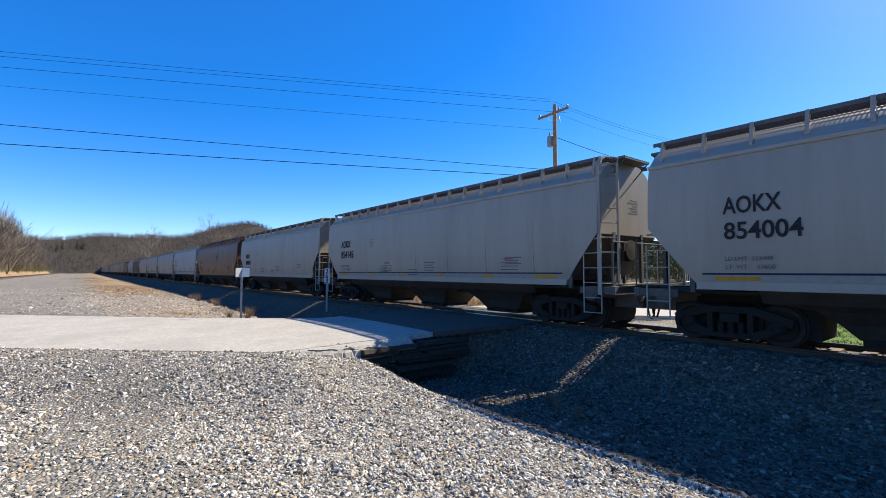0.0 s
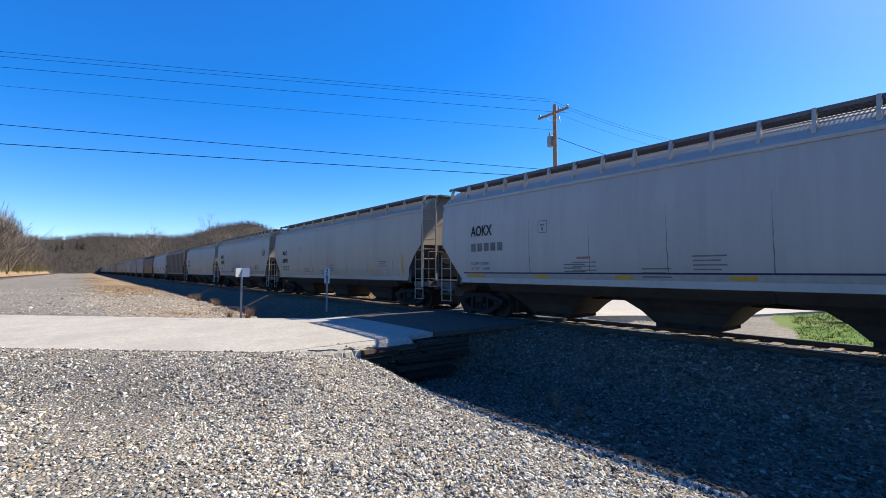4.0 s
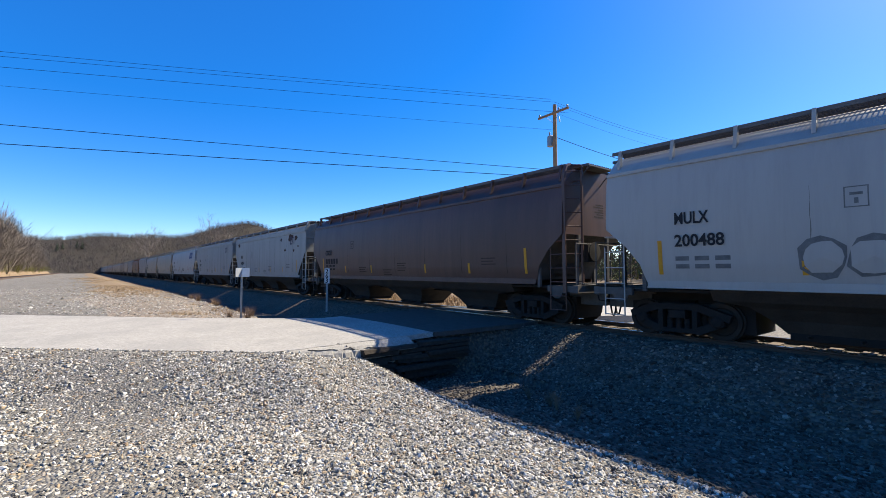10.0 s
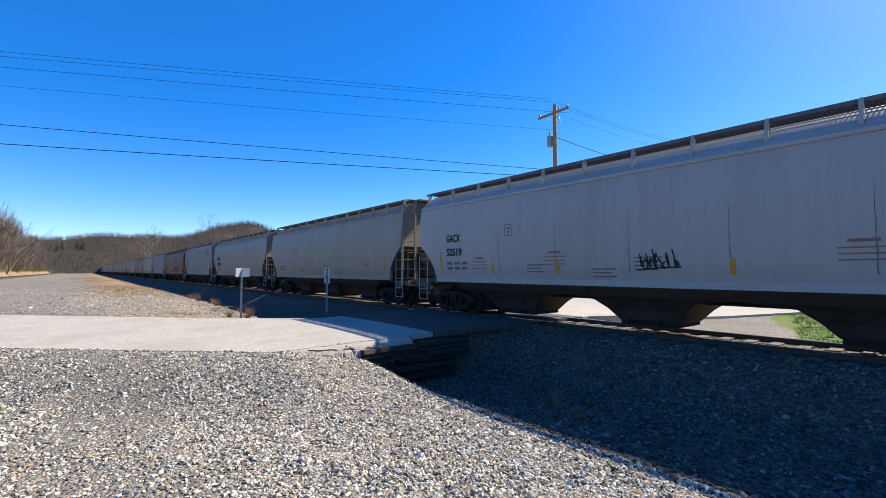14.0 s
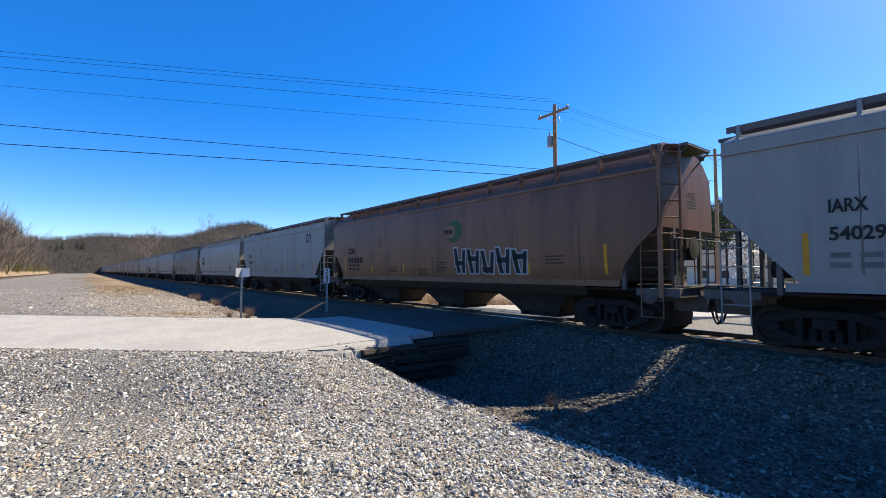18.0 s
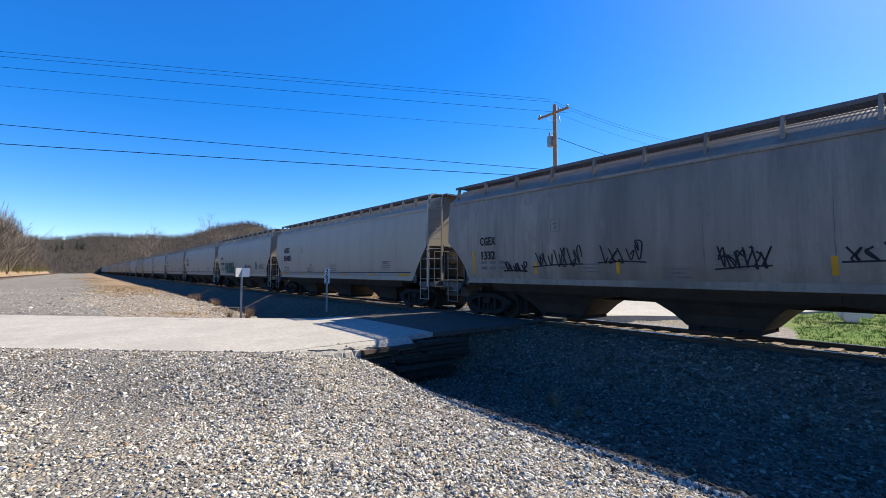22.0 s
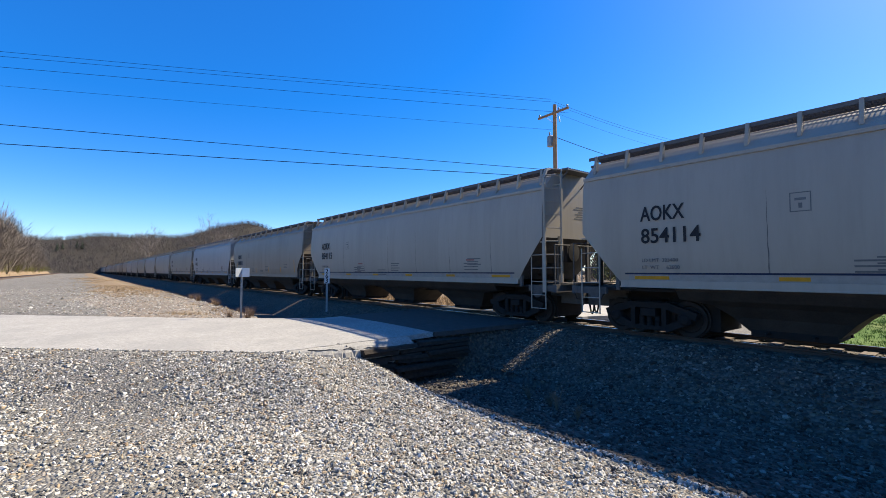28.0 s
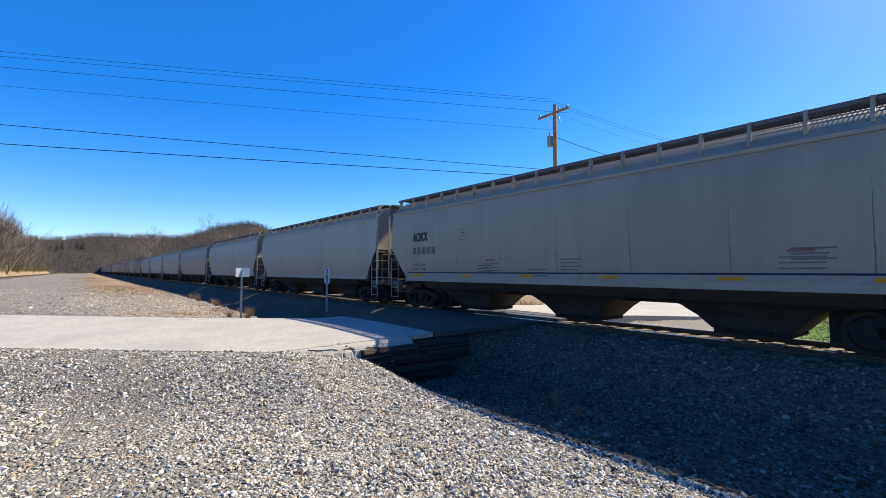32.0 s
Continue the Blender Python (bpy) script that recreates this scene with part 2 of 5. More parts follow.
def axis_steps(rows):
    out = []
    for a, b, step in rows:
        out.extend(np.arange(a, b, step))
    return np.array(out + [rows[-1][1]])


def build_ground(mats):
    S = axis_steps([(-1500, -200, 100), (-200, -20, 12), (-20, -4, 1.0), (-4, 18, 0.16), (18, 40, 0.5), (40, 120, 2), (120, 400, 10),
                    (400, 1000, 15), (1000, 2000, 100)])
    N = axis_steps([(-2000, -700, 100), (-700, -60, 12), (-60, -10, 1.2), (-10, -1.6, 0.4), (-1.6, 10, 0.12), (10, 15, 0.3), (15, 50, 1.0),
                    (50, 200, 12), (200, 1500, 100)])
    s, n = np.meshgrid(S, N, indexing="ij")
    z = ground_z(s, n)
    fine = (s > -4) & (s < 17) & (n > 1.4) & (n < 15)
    z = z + fine * RNG.normal(0, 0.008, z.shape)
    v = np.stack([s, n, z], -1).reshape(-1, 3)
    a, b = s.shape
    i = (np.arange(a - 1)[:, None] * b + np.arange(b - 1)[None, :]).ravel()
    f = np.stack([i, i + b, i + b + 1, i + 1], -1)
    me = array_mesh("ground", v, f, mats[0], True)
    for m in mats[1:]:
        me.materials.append(m)
    c = v[f].mean(1)
    cs, cn = c[:, 0], c[:, 1]
    r = np.hypot(cs - EYE[0], cn - EYE[1])
    k = np.zeros(len(f), np.int32)                                   # 0 lot gravel
    k[(cn < 4.8) | ((cn < 7.05) & (cs < road_near(cn) + 0.1))] = 1    # ballast
    k[(cs > 40) & (cn >= 4.8) & (cn < 11.5 + 1.3 * lumps(cs * 0.5, cn * 0.5, 31))] = 3                       # dry grass mound
    k[(cs > 16) & (cs <= 40) & (cn > 5.0) & (cn < 12.0 + 1.3 * lumps(cs * 0.5, cn * 0.5, 31))] = 4         # stony mound
    k[(cn > 24) & (cs > 18)] = 3
    k[(np.abs(cn - 26.5) < 2.4) & (cs > 18)] = 6
    k[(cn < -2.6)] = 2                                               # lawn
    k[(cn < -2.2) & (cs > 3.0 - 0.28 * cn + 0.5 * lumps(cs, cn, 33)) & (cs < 9.5) & (cn > -12)] = 0
    k[(cn < -2.6) & (cs > 15.5)] = 3
    k[(r > 95) & (hill(cs, cn) > 2.0)] = 5
    k[(r > 130) & (k == 2)] = 3
    k[(r > 74) & (cn < -40) & (hill(cs, cn) > 0.1)] = 5
    k[(cn > 60)] = 3
    k[(cn > 33.5) & (cs > 100)] = 5
    k[(r > 260) & (cn < -20)] = 5
    k[r > 420] = 5
    me.polygons.foreach_set("material_index", k)
    return thing("ground", "pale crushed gravel lot, dark ballast ditch, dry grass and lawn", "ground", "", "structure", me)


# ---------------------------------------------------------------- covered hopper cars
SPEED = 16.5             # metres a second, towards the viewer's right
GAPS = [6.18, 24.51, 42.62, 61.84, 80.24, 99.65, 117.45, 135.45, 154.15, 172.3, 191.6, 209.3, 227.27, 246.72, 265.32, 284.0, 301.54, 320.83, 338.79, 357.62, 376.86, 396.3, 414.4, 433.52, 451.73, 470.02, 489.03, 507.04, 526.57, 545.86]
SECTION = {
    "round": [(1.46, 1.32), (1.53, 1.7), (1.57, 2.3), (1.575, 2.9), (1.55, 3.45), (1.51, 3.85), (1.47, 4.02), (1.47, 4.10), (1.10, 4.46), (0.74, 4.66), (0.4, 4.69), (0.0, 4.70)],
    "flat": [(1.50, 1.32), (1.53, 1.8), (1.54, 2.6), (1.54, 3.4), (1.53, 4.05), (1.55, 4.07), (1.55, 4.32), (1.50, 4.35), (1.1, 4.50), (0.74, 4.64), (0.0, 4.68)],
}
# lower corners cut by the slope sheets: heights and how far the end is set in
CUTS = {"band": ((1.32, 2.60), (1.02, 0.0)), "round": ((1.32, 1.75, 2.2, 2.66), (1.02, 0.88, 0.52, 0.0)), "flat": ((1.32, 2.80), (1.30, 0.0)), "posts": ((1.32, 2.15, 3.15), (1.30, 1.26, 0.0))}
CUT_X = 1.30


def section_y(style, z):
    sec = SECTION[style]
    return float(np.interp(z, [p[1] for p in sec], [p[0] for p in sec]))


def half_at(cut, z, le):
    """Half length of the body at a height: the lower corners are cut by the slope sheets."""
    return le - float(np.interp(z, *CUTS[cut]))


def body_mesh(style, cut, le, mat):
    sec, top = SECTION[style], CUTS[cut][0][-1]
    rows = []
    for (y0, z0), (y1, z1) in zip(sec, sec[1:]):
        k = 2 if z1 - z0 > 0.3 else 1
        rows += [(y0 + (y1 - y0) * i / k, z0 + (z1 - z0) * i / k) for i in range(k)]
    for zc in CUTS[cut][0]:
        if not any(abs(z - zc) < 0.02 for _, z in rows):
            rows.append((section_y(style, zc), zc))
    rows = sorted(rows, key=lambda p: p[1]) + [sec[-1]]
    ring = [(y, z) for y, z in rows] + [(-y, z) for y, z in rows[-2::-1]]
    g, m, cols = Geo(), len(ring), 14
    vs = [(half_at(cut, z, le) * (2 * c / cols - 1), y, z) for c in range(cols + 1) for y, z in ring]
    fs = [(c * m + i, c * m + i + 1, (c + 1) * m + i + 1, (c + 1) * m + i) for c in range(cols) for i in range(m - 1)]
    fs += [(c * m, c * m + m - 1, (c + 1) * m + m - 1, (c + 1) * m) for c in range(cols)]
    for c in (0, cols):
        fs += [(c * m + i, c * m + i + 1, c * m + m - 2 - i, c * m + m - 1 - i) for i in range((m - 1) // 2)]
    g.add(vs, fs)
    me = g.mesh("body", mat, 28)
    # Undercut end faces and the underside take the darker, shade-toned slope colour.
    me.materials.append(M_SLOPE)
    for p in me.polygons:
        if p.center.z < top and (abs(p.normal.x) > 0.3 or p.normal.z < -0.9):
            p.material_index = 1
    return me


MESHES = {}


def shared(key, maker):
    if key not in MESHES:
        MESHES[key] = maker()
    return MESHES[key]


def hopper_mesh(mat, half):
    """A discharge hopper: the side sheets run in under the sill as far as the next hopper, then taper to the outlet."""
    g = Geo()
    rows = [(half, 1.46, 1.30), (half, 1.40, 1.12), (half, 1.24, 0.92), (1.34, 1.06, 0.80), (1.04, 0.82, 0.55), (0.78, 0.66, 0.26)]
    v = [(sx * a, sy * c, z) for a, c, z in rows for sx, sy in ((-1, -1), (1, -1), (1, 1), (-1, 1))]
    k = len(rows) - 1
    f = [(4 * r + i, 4 * r + (i + 1) % 4, 4 * r + 4 + (i + 1) % 4, 4 * r + 4 + i) for r in range(k) for i in range(4)]
    g.add(v, f + [(0, 1, 2, 3), tuple(4 * k + i for i in (3, 2, 1, 0))])
    return g.mesh("hopper", mat)


def gate_mesh(mat):
    g = Geo().box(-0.70, 0.70, -0.62, 0.62, 0.14, 0.28).box(-0.74, 0.74, 0.62, 0.68, 0.15, 0.34).box(-0.74, 0.74, -0.68, -0.62, 0.15, 0.34)
    g.tube((-0.40, -0.95, 0.24), (-0.40, 0.95, 0.24), 0.03).tube((0.40, -0.95, 0.24), (0.40, 0.95, 0.24), 0.03)
    return g.mesh("outlet_gate", mat)


def board_mesh(le, y0, y1, mat, lip):
    """Steel grating walk: deep bearing bars along the car, cross bars over them."""
    g = Geo()
    for k in range(8):
        y = y0 + (y1 - y0) * k / 7
        if k in (0, 7):
            g.box(-le, le, y - 0.010, y + 0.010, 4.66 - (lip if abs(y) > 1 else 0.06), 4.70)
        else:
            g.box(-le, le, y - 0.004, y + 0.004, 4.660, 4.692)
    n = int(2 * le / 0.075)
    for i in range(n + 1):
        x = -le + 2 * le * i / n
        g.add([(x - 0.014, y0, 4.694), (x + 0.014, y0, 4.694), (x + 0.014, y1, 4.694), (x - 0.014, y1, 4.694)], [(0, 1, 2, 3)])
        g.add([(x, y0, 4.664), (x, y1, 4.664), (x, y1, 4.692), (x, y0, 4.692)], [(0, 1, 2, 3)])
    return g.mesh("running_board", mat)


def bracket_mesh(mat):
    g = Geo().prism([(1.22, 4.30), (1.36, 4.18), (1.25, 4.70), (1.15, 4.70)], "x", -0.035, 0.035)
    return g.mesh("bracket", mat)


def ladder_mesh(mat):
    """End ladder: a broad outer stile at the car's corner, a slimmer inner one, round rungs; origin at the end sheet."""
    g = Geo()
    g.box(-0.03, 0.07, 1.47, 1.53, 0.95, 4.40).box(0.27, 0.33, 0.99, 1.05, 1.2, 4.52)
    g.prism([(1.47, 4.38), (1.53, 4.38), (1.40, 4.66), (1.22, 4.74), (1.20, 4.68), (1.36, 4.62)], "x", -0.03, 0.07)
    for i in range(9):
        z = 1.28 + 0.40 * i
        g.tube((0.03, 1.50, z), (0.30, 1.02, z), 0.018)
    g.box(-0.02, 0.30, 1.0, 1.04, 4.20, 4.24)
    g.path([(0.30, 1.02, 4.50), (0.28, 0.96, 4.66), (0.15, 0.92, 4.72), (0.0, 0.9, 4.72)], 0.022)
    g.tube((0.02, 1.24, 4.70), (0.24, 0.94, 4.69), 0.018)
    return g.mesh("end_ladder", mat)


def side_ladder_mesh(mat):
    g = Geo()
    g.tube((-0.46, 1.52, 0.45), (-0.46, 1.52, 2.42), 0.018).tube((0.08, 1.52, 0.45), (0.08, 1.52, 2.2), 0.018)
    g.tube((-0.46, 1.52, 2.42), (0.06, 1.5, 2.46), 0.016)
    for i in range(6):
        z = 0.47 + 0.40 * i
        g.tube((-0.46, 1.52, z), (0.08, 1.52, z), 0.014)
    return g.mesh("side_ladder", mat)


def end_frame_mesh(mat):
    """Shear plate, end sill, posts, crossover tread and handrail."""
    g = Geo()
    g.box(-0.70, 0.46, -0.42, 0.42, 0.98, 1.18)
    g.box(0.30, 0.44, -1.48, 1.48, 0.96, 1.18)
    for y in (-1.42, 1.42):
        g.box(-0.62, 0.42, y - 0.05, y + 0.05, 0.98, 1.16)
        g.prism([(-0.52, 0.99), (-0.08, 0.99), (-0.16, 0.84), (-0.24, 0.79), (-0.36, 0.79), (-0.44, 0.84)], "y", y - 0.03, y + 0.03)
        g.box(-1.0, -0.90, y - 0.04, y + 0.04, 1.10, 1.95)
    for y in (-0.75, 0.75):
        g.box(-0.06, 0.02, y - 0.06, y + 0.06, 1.17, 2.66)
    g.tube((0.38, -1.46, 2.36), (0.38, 1.46, 2.36), 0.018)
    for y in (-1.46, 1.46, 0.3):
        g.tube((0.38, y, 1.2), (0.38, y, 2.36), 0.016)
    for k in range(4):
        g.box(0.30 + 0.07 * k, 0.34 + 0.07 * k, -1.2, 1.2, 1.21, 1.24)
    # Draft sill block, added to hide the bright ground behind the coupling.
    g.box(-0.60, 0.62, -0.42, 0.42, 0.58, 0.98)
    return g.mesh("end_frame", mat)


def top_step_mesh(mat):
    """Ribbed platform that reaches out over the end of the roof, on two struts."""
    top = [(-0.86, 4.68)]
    for k in range(11):
        y = -0.84 + 0.115 * k
        top += [(y + 0.02, 4.68), (y + 0.02, 4.645), (y + 0.115, 4.645), (y + 0.115, 4.68)]
    top += [(0.46, 4.68), (0.46, 4.61), (-0.86, 4.61)]
    g = Geo().prism(top, "x", -0.10, 0.44)
    g.tube((0.0, 0.4, 4.2), (0.42, 0.4, 4.62), 0.018).tube((0.0, -0.8, 4.2), (0.42, -0.8, 4.62), 0.018)
    return g.mesh("roof_step", mat)


def coupler_mesh(mat):
    g = Geo().box(0.30, 0.66, -0.12, 0.12, 0.72, 0.95)
    g.prism([(0.60, -0.18), (0.86, -0.2), (0.90, -0.05), (0.78, 0.0), (0.84, 0.16), (0.62, 0.2)], "z", 0.68, 0.98)
    return g.mesh("coupler", mat)


def hose_mesh(mat):
    pts = [(0.50, 0.30, 0.72)] + [(0.50 + 0.36 * i / 6, 0.30 - 0.05 * i, 0.72 - 0.42 * math.sin(math.pi * (i + 0.6) / 7.2) ** 0.8) for i in range(1, 7)]
    g = Geo().path(pts, 0.028)
    g.tube((0.4, 1.3, 0.80), (0.62, 0.45, 0.72), 0.016).tube((0.4, 1.3, 0.80), (0.35, 1.48, 1.0), 0.016)
    return g.mesh("air_hose", mat)


def brake_mesh(mat):
    g = Geo().lathe([(0.30, 0.05), (0.38, 0.28), (0.40, 0.28), (0.41, 0.05)], "x", 14, (0, -0.55, 2.15))
    g.box(0.0, 0.30, -0.75, -0.35, 1.85, 2.4)
    return g.mesh("brake_wheel", mat)


def tank_mesh(mat):
    g = Geo().lathe([(-0.48, 0.05), (-0.45, 0.2), (0.45, 0.2), (0.48, 0.05)], "x", 12, (-0.75, -0.55, 1.62))
    return g.mesh("brake_reservoir", mat)


def wheelset_mesh(mat):
    g = Geo()
    for s in (-1, 1):
        g.lathe([(s * 0.68, 0.20), (s * 0.685, 0.46), (s * 0.72, 0.46), (s * 0.73, 0.425), (s * 0.82, 0.42), (s * 0.82, 0.33), (s * 0.78, 0.30), (s * 0.78, 0.16), (s * 0.84, 0.12)], "y", 20)
    g.tube((0, -1.05, 0), (0, 1.05, 0), 0.08, 8)
    return g.mesh("wheelset", mat, 30)


def side_frame_mesh(mat):
    """Cast truck side frame with window openings, springs and bearing caps."""
    g = Geo()
    w = 0.09
    for a, b in (((-1.15, 0.50), (-0.42, 0.74)), ((1.15, 0.50), (0.42, 0.74)), ((-1.0, 0.42), (-0.42, 0.16)), ((1.0, 0.42), (0.42, 0.16))):
        dx, dz = b[0] - a[0], b[1] - a[1]
        k = 0.085 / math.hypot(dx, dz)
        g.prism([(a[0] - dz * k, a[1] + dx * k), (b[0] - dz * k, b[1] + dx * k), (b[0] + dz * k, b[1] - dx * k), (a[0] + dz * k, a[1] - dx * k)], "y", -w, w)
    g.box(-0.45, 0.45, -w, w, 0.66, 0.80).box(-0.45, 0.45, -w, w, 0.12, 0.22)
    g.box(-0.45, -0.34, -w, w, 0.2, 0.7).box(0.34, 0.45, -w, w, 0.2, 0.7)
    for x in (-0.875, 0.875):
        g.lathe([(-0.1, 0.15), (0.08, 0.15), (0.13, 0.10), (0.14, 0.02)], "y", 12, (x, 0, 0.42))
    for x in (-0.2, 0.0, 0.2):
        g.lathe([(0.22, 0.075), (0.30, 0.06), (0.34, 0.075), (0.40, 0.06), (0.45, 0.075)], "z", 8, (x, 0, 0))
    return g.mesh("side_frame", mat)


def bolster_mesh(mat):
    g = Geo().prism([(-1.1, 0.46), (1.1, 0.46), (1.1, 0.64), (0.4, 0.86), (-0.4, 0.86), (-1.1, 0.64)], "x", -0.19, 0.19)
    g.lathe([(0.84, 0.3), (1.0, 0.3)], "z", 12)
    for x in (-0.36, 0.36):
        g.box(x - 0.06, x + 0.06, -0.72, 0.72, 0.28, 0.50)
    # Solid fill between the wheels, added to block light through the truck.
    g.box(-1.50, 1.34, -0.64, 0.64, 0.16, 0.80)
    return g.mesh("bolster", mat)


FACE = Matrix(((-1, 0, 0, 0), (0, 0, 1, 0), (0, 1, 0, 0), (0, 0, 0, 1)))   # lettering on the viewer's side


def on_side(style, x, z, lift=0.020):
    """A pose on the viewer's side of the body, leaning with its curve."""
    y0, y1 = section_y(style, z), section_y(style, z + 0.3)
    lean = math.atan2(y0 - y1, 0.3)
    return Matrix.Translation((x, max(y0, y1) * 0.5 + y0 * 0.5 + lift, z)) @ Matrix.Rotation(lean, 4, "X") @ FACE


def side_patch(name, style, rects, mat, lift=0.006):
    """Paint or tape that follows the curved side: rows of (x0, x1, z0, z1)."""
    g = Geo()
    for x0, x1, z0, z1 in rects:
        k = max(1, int((z1 - z0) / 0.07))
        zs = [z0 + (z1 - z0) * i / k for i in range(k + 1)]
        v = [(x, section_y(style, z) + lift, z) for z in zs for x in (x0, x1)]
        g.add(v, [(2 * i, 2 * i + 1, 2 * i + 3, 2 * i + 2) for i in range(k)])
    return g.mesh(name, mat)


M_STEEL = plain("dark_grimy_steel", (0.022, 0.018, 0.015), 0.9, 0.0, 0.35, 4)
# Dusty brown taken down towards black for the shade under the car.
M_UNDER = plain("shaded_dusty_underframe", (0.050, 0.038, 0.028), 0.8, 0.0, 0.4, 2)
# Dirty brown, with the shade below the overhanging ends painted in.
M_SLOPE = plain("shaded_dusty_slope_sheet", (0.085, 0.07, 0.058), 0.9, 0.0, 0.45, 2)
M_FRAME = plain("grimy_end_frame", (0.11, 0.10, 0.09), 0.85, 0.0, 0.4, 3)
M_WHEEL = plain("rusty_wheel_steel", (0.035, 0.027, 0.021), 0.7, 0.2, 0.3, 6)
M_GRATE = plain("dark_weathered_grating", (0.13, 0.125, 0.12), 0.7, 0.3, 0.25, 8)
M_BLACK = plain("black_stencil_paint", (0.018, 0.018, 0.020), 0.7, 0, 0.2, 9)
M_NAVY = plain("navy_stripe_paint", (0.015, 0.022, 0.06), 0.6, 0, 0.25, 6)
M_BLUE = plain("blue_emblem_paint", (0.018, 0.045, 0.15), 0.6, 0, 0.2, 6)
M_SILVER = plain("pale_grey_sill_paint", (0.30, 0.285, 0.25), 0.5, 0, 0.2, 6)
M_YELLOW = plain("yellow_reflective_tape", (0.58, 0.26, 0.015), 0.5, 0, 0.18, 9)
M_TEAL = plain("teal_spray_paint", (0.0, 0.16, 0.12), 0.6, 0, 0.5, 3)
M_GREEN = plain("green_emblem_paint", (0.03, 0.11, 0.035), 0.6, 0, 0.4, 3)
M_PALEB = plain("blue_spray_paint", (0.16, 0.24, 0.40), 0.7, 0, 0.5, 2)
M_PINK = plain("pink_spray_paint", (0.55, 0.36, 0.36), 0.7, 0, 0.4, 2)
M_WHITE = plain("white_paint", (0.72, 0.72, 0.70), 0.6, 0, 0.15, 4)
M_GREYTXT = plain("faded_stencil_paint", (0.15, 0.145, 0.135), 0.8, 0, 0.4, 5)
M_REDTXT = plain("faded_red_stencil_paint", (0.30, 0.13, 0.11), 0.8, 0, 0.3, 5)
M_SEAM = plain("weld_seam_grime", (0.15, 0.135, 0.12), 0.8, 0, 0.5, 3)
M_PATCHC = plain("grey_repaint_patch", (0.15, 0.145, 0.135), 0.7, 0, 0.2, 4)
M_PALETAG = plain("grey_white_spray_paint", (0.34, 0.34, 0.34), 0.7, 0, 0.4, 3)
M_DIM = plain("dull_brown_stencil_paint", (0.05, 0.034, 0.026), 0.9, 0, 0.4, 5)
M_RUST = plain("rust_patch", (0.075, 0.042, 0.03), 0.9, 0, 0.5, 4)

# paint colours, dirt and rust
PAINTS = {
    "grey": car_paint("warm_grey_hopper_paint", (0.345, 0.298, 0.232), 0.17),
    "beige": car_paint("beige_grey_hopper_paint", (0.305, 0.255, 0.190), 0.20),
    "tan": car_paint("tan_grey_hopper_paint", (0.275, 0.226, 0.165), 0.22),
    "white": car_paint("off_white_hopper_paint", (0.362, 0.340, 0.303), 0.18),
    "cool": car_paint("blue_grey_hopper_paint", (0.235, 0.238, 0.222), 0.28),
    "coolrust": car_paint("rusting_blue_grey_hopper_paint", (0.27, 0.268, 0.245), 0.26, 0.30),
    "brown": car_paint("brown_hopper_paint", (0.195, 0.079, 0.032), 0.7, 0.45),
    "maroon": car_paint("dark_maroon_hopper_paint", (0.094, 0.041, 0.028), 0.5, 0.3),
    "taupe": car_paint("taupe_hopper_paint", (0.205, 0.128, 0.078), 0.6, 0.25),
    "dirty": car_paint("sooty_grey_hopper_paint", (0.25, 0.208, 0.162), 1.0, 0.25),
}
COLOUR = {"grey": "warm grey", "beige": "beige-grey", "tan": "tan-grey", "white": "off-white", "cool": "pale blue-grey", "coolrust": "rust-blotched blue-grey",
          "brown": "rusty brown", "maroon": "dark maroon", "taupe": "taupe-brown", "dirty": "soot-streaked grey"}

# style, paint, mark, number ("" : cannot be read), trim, extras
CARS = [
    ("round", "grey", "AOKX", "854004", "band", ()),
    ("round", "grey", "AOKX", "854145", "band", ()),
    ("round", "grey", "MULX", "200512", "strip", ("patch",)),
    ("round", "brown", "CGOX", "5104", "strip", ("roundel",)),
    ("round", "white", "AOKX", "", "band", ()),
    ("round", "grey", "MULX", "200191", "strip", ()),
    ("round", "grey", "AOKX", "854382", "band", ("tags",)),
    ("round", "grey", "MULX", "200447", "strip", ()),
    ("posts", "taupe", "CG  A", "92 3", "low", ("leaf",)),
    ("round", "white", "MULX", "200488", "strip", ("bluetag", "outline")),
    ("round", "maroon", "CGOX", "", "strip", ()),
    ("flat", "coolrust", "IARX", "540254", "strip", ("emblem", "rust")),
    ("flat", "cool", "CAIX", "540117", "strip", ("emblem",)),
    ("round", "white", "GACX", "52519", "strip", ("bigblue", "scrawl")),
    ("round", "beige", "", "", "strip", ()),
    ("round", "beige", "MULX", "200420", "strip", ("patch",)),
    ("flat", "cool", "IARX", "540297", "strip", ("emblem",)),
    ("round", "brown", "CGAX", "", "strip", ("piece", "roundel")),
    ("flat", "cool", "CAIX", "540130", "strip", ("emblem",)),
    ("round", "grey", "AOKX", "854087", "band", ()),
    ("round", "dirty", "CGEX", "1332", "strip", ("scrawl", "scrawl2")),
    ("round", "grey", "AOKX", "854003", "band", ()),
    ("round", "grey", "MULX", "200670", "strip", ("hush", "dots")),
    ("round", "grey", "AOKX", "854020", "band", ()),
    ("round", "beige", "AOKX", "", "band", ()),
    ("round", "grey", "AOKX", "854114", "band", ()),
    ("round", "grey", "AOKX", "854115", "band", ()),
    ("round", "tan", "MULX", "200421", "strip", ("patch",)),
    ("round", "white", "WFRX", "454002", "band", ()),
    ("round", "beige", "AOKX", "", "band", ()),
]
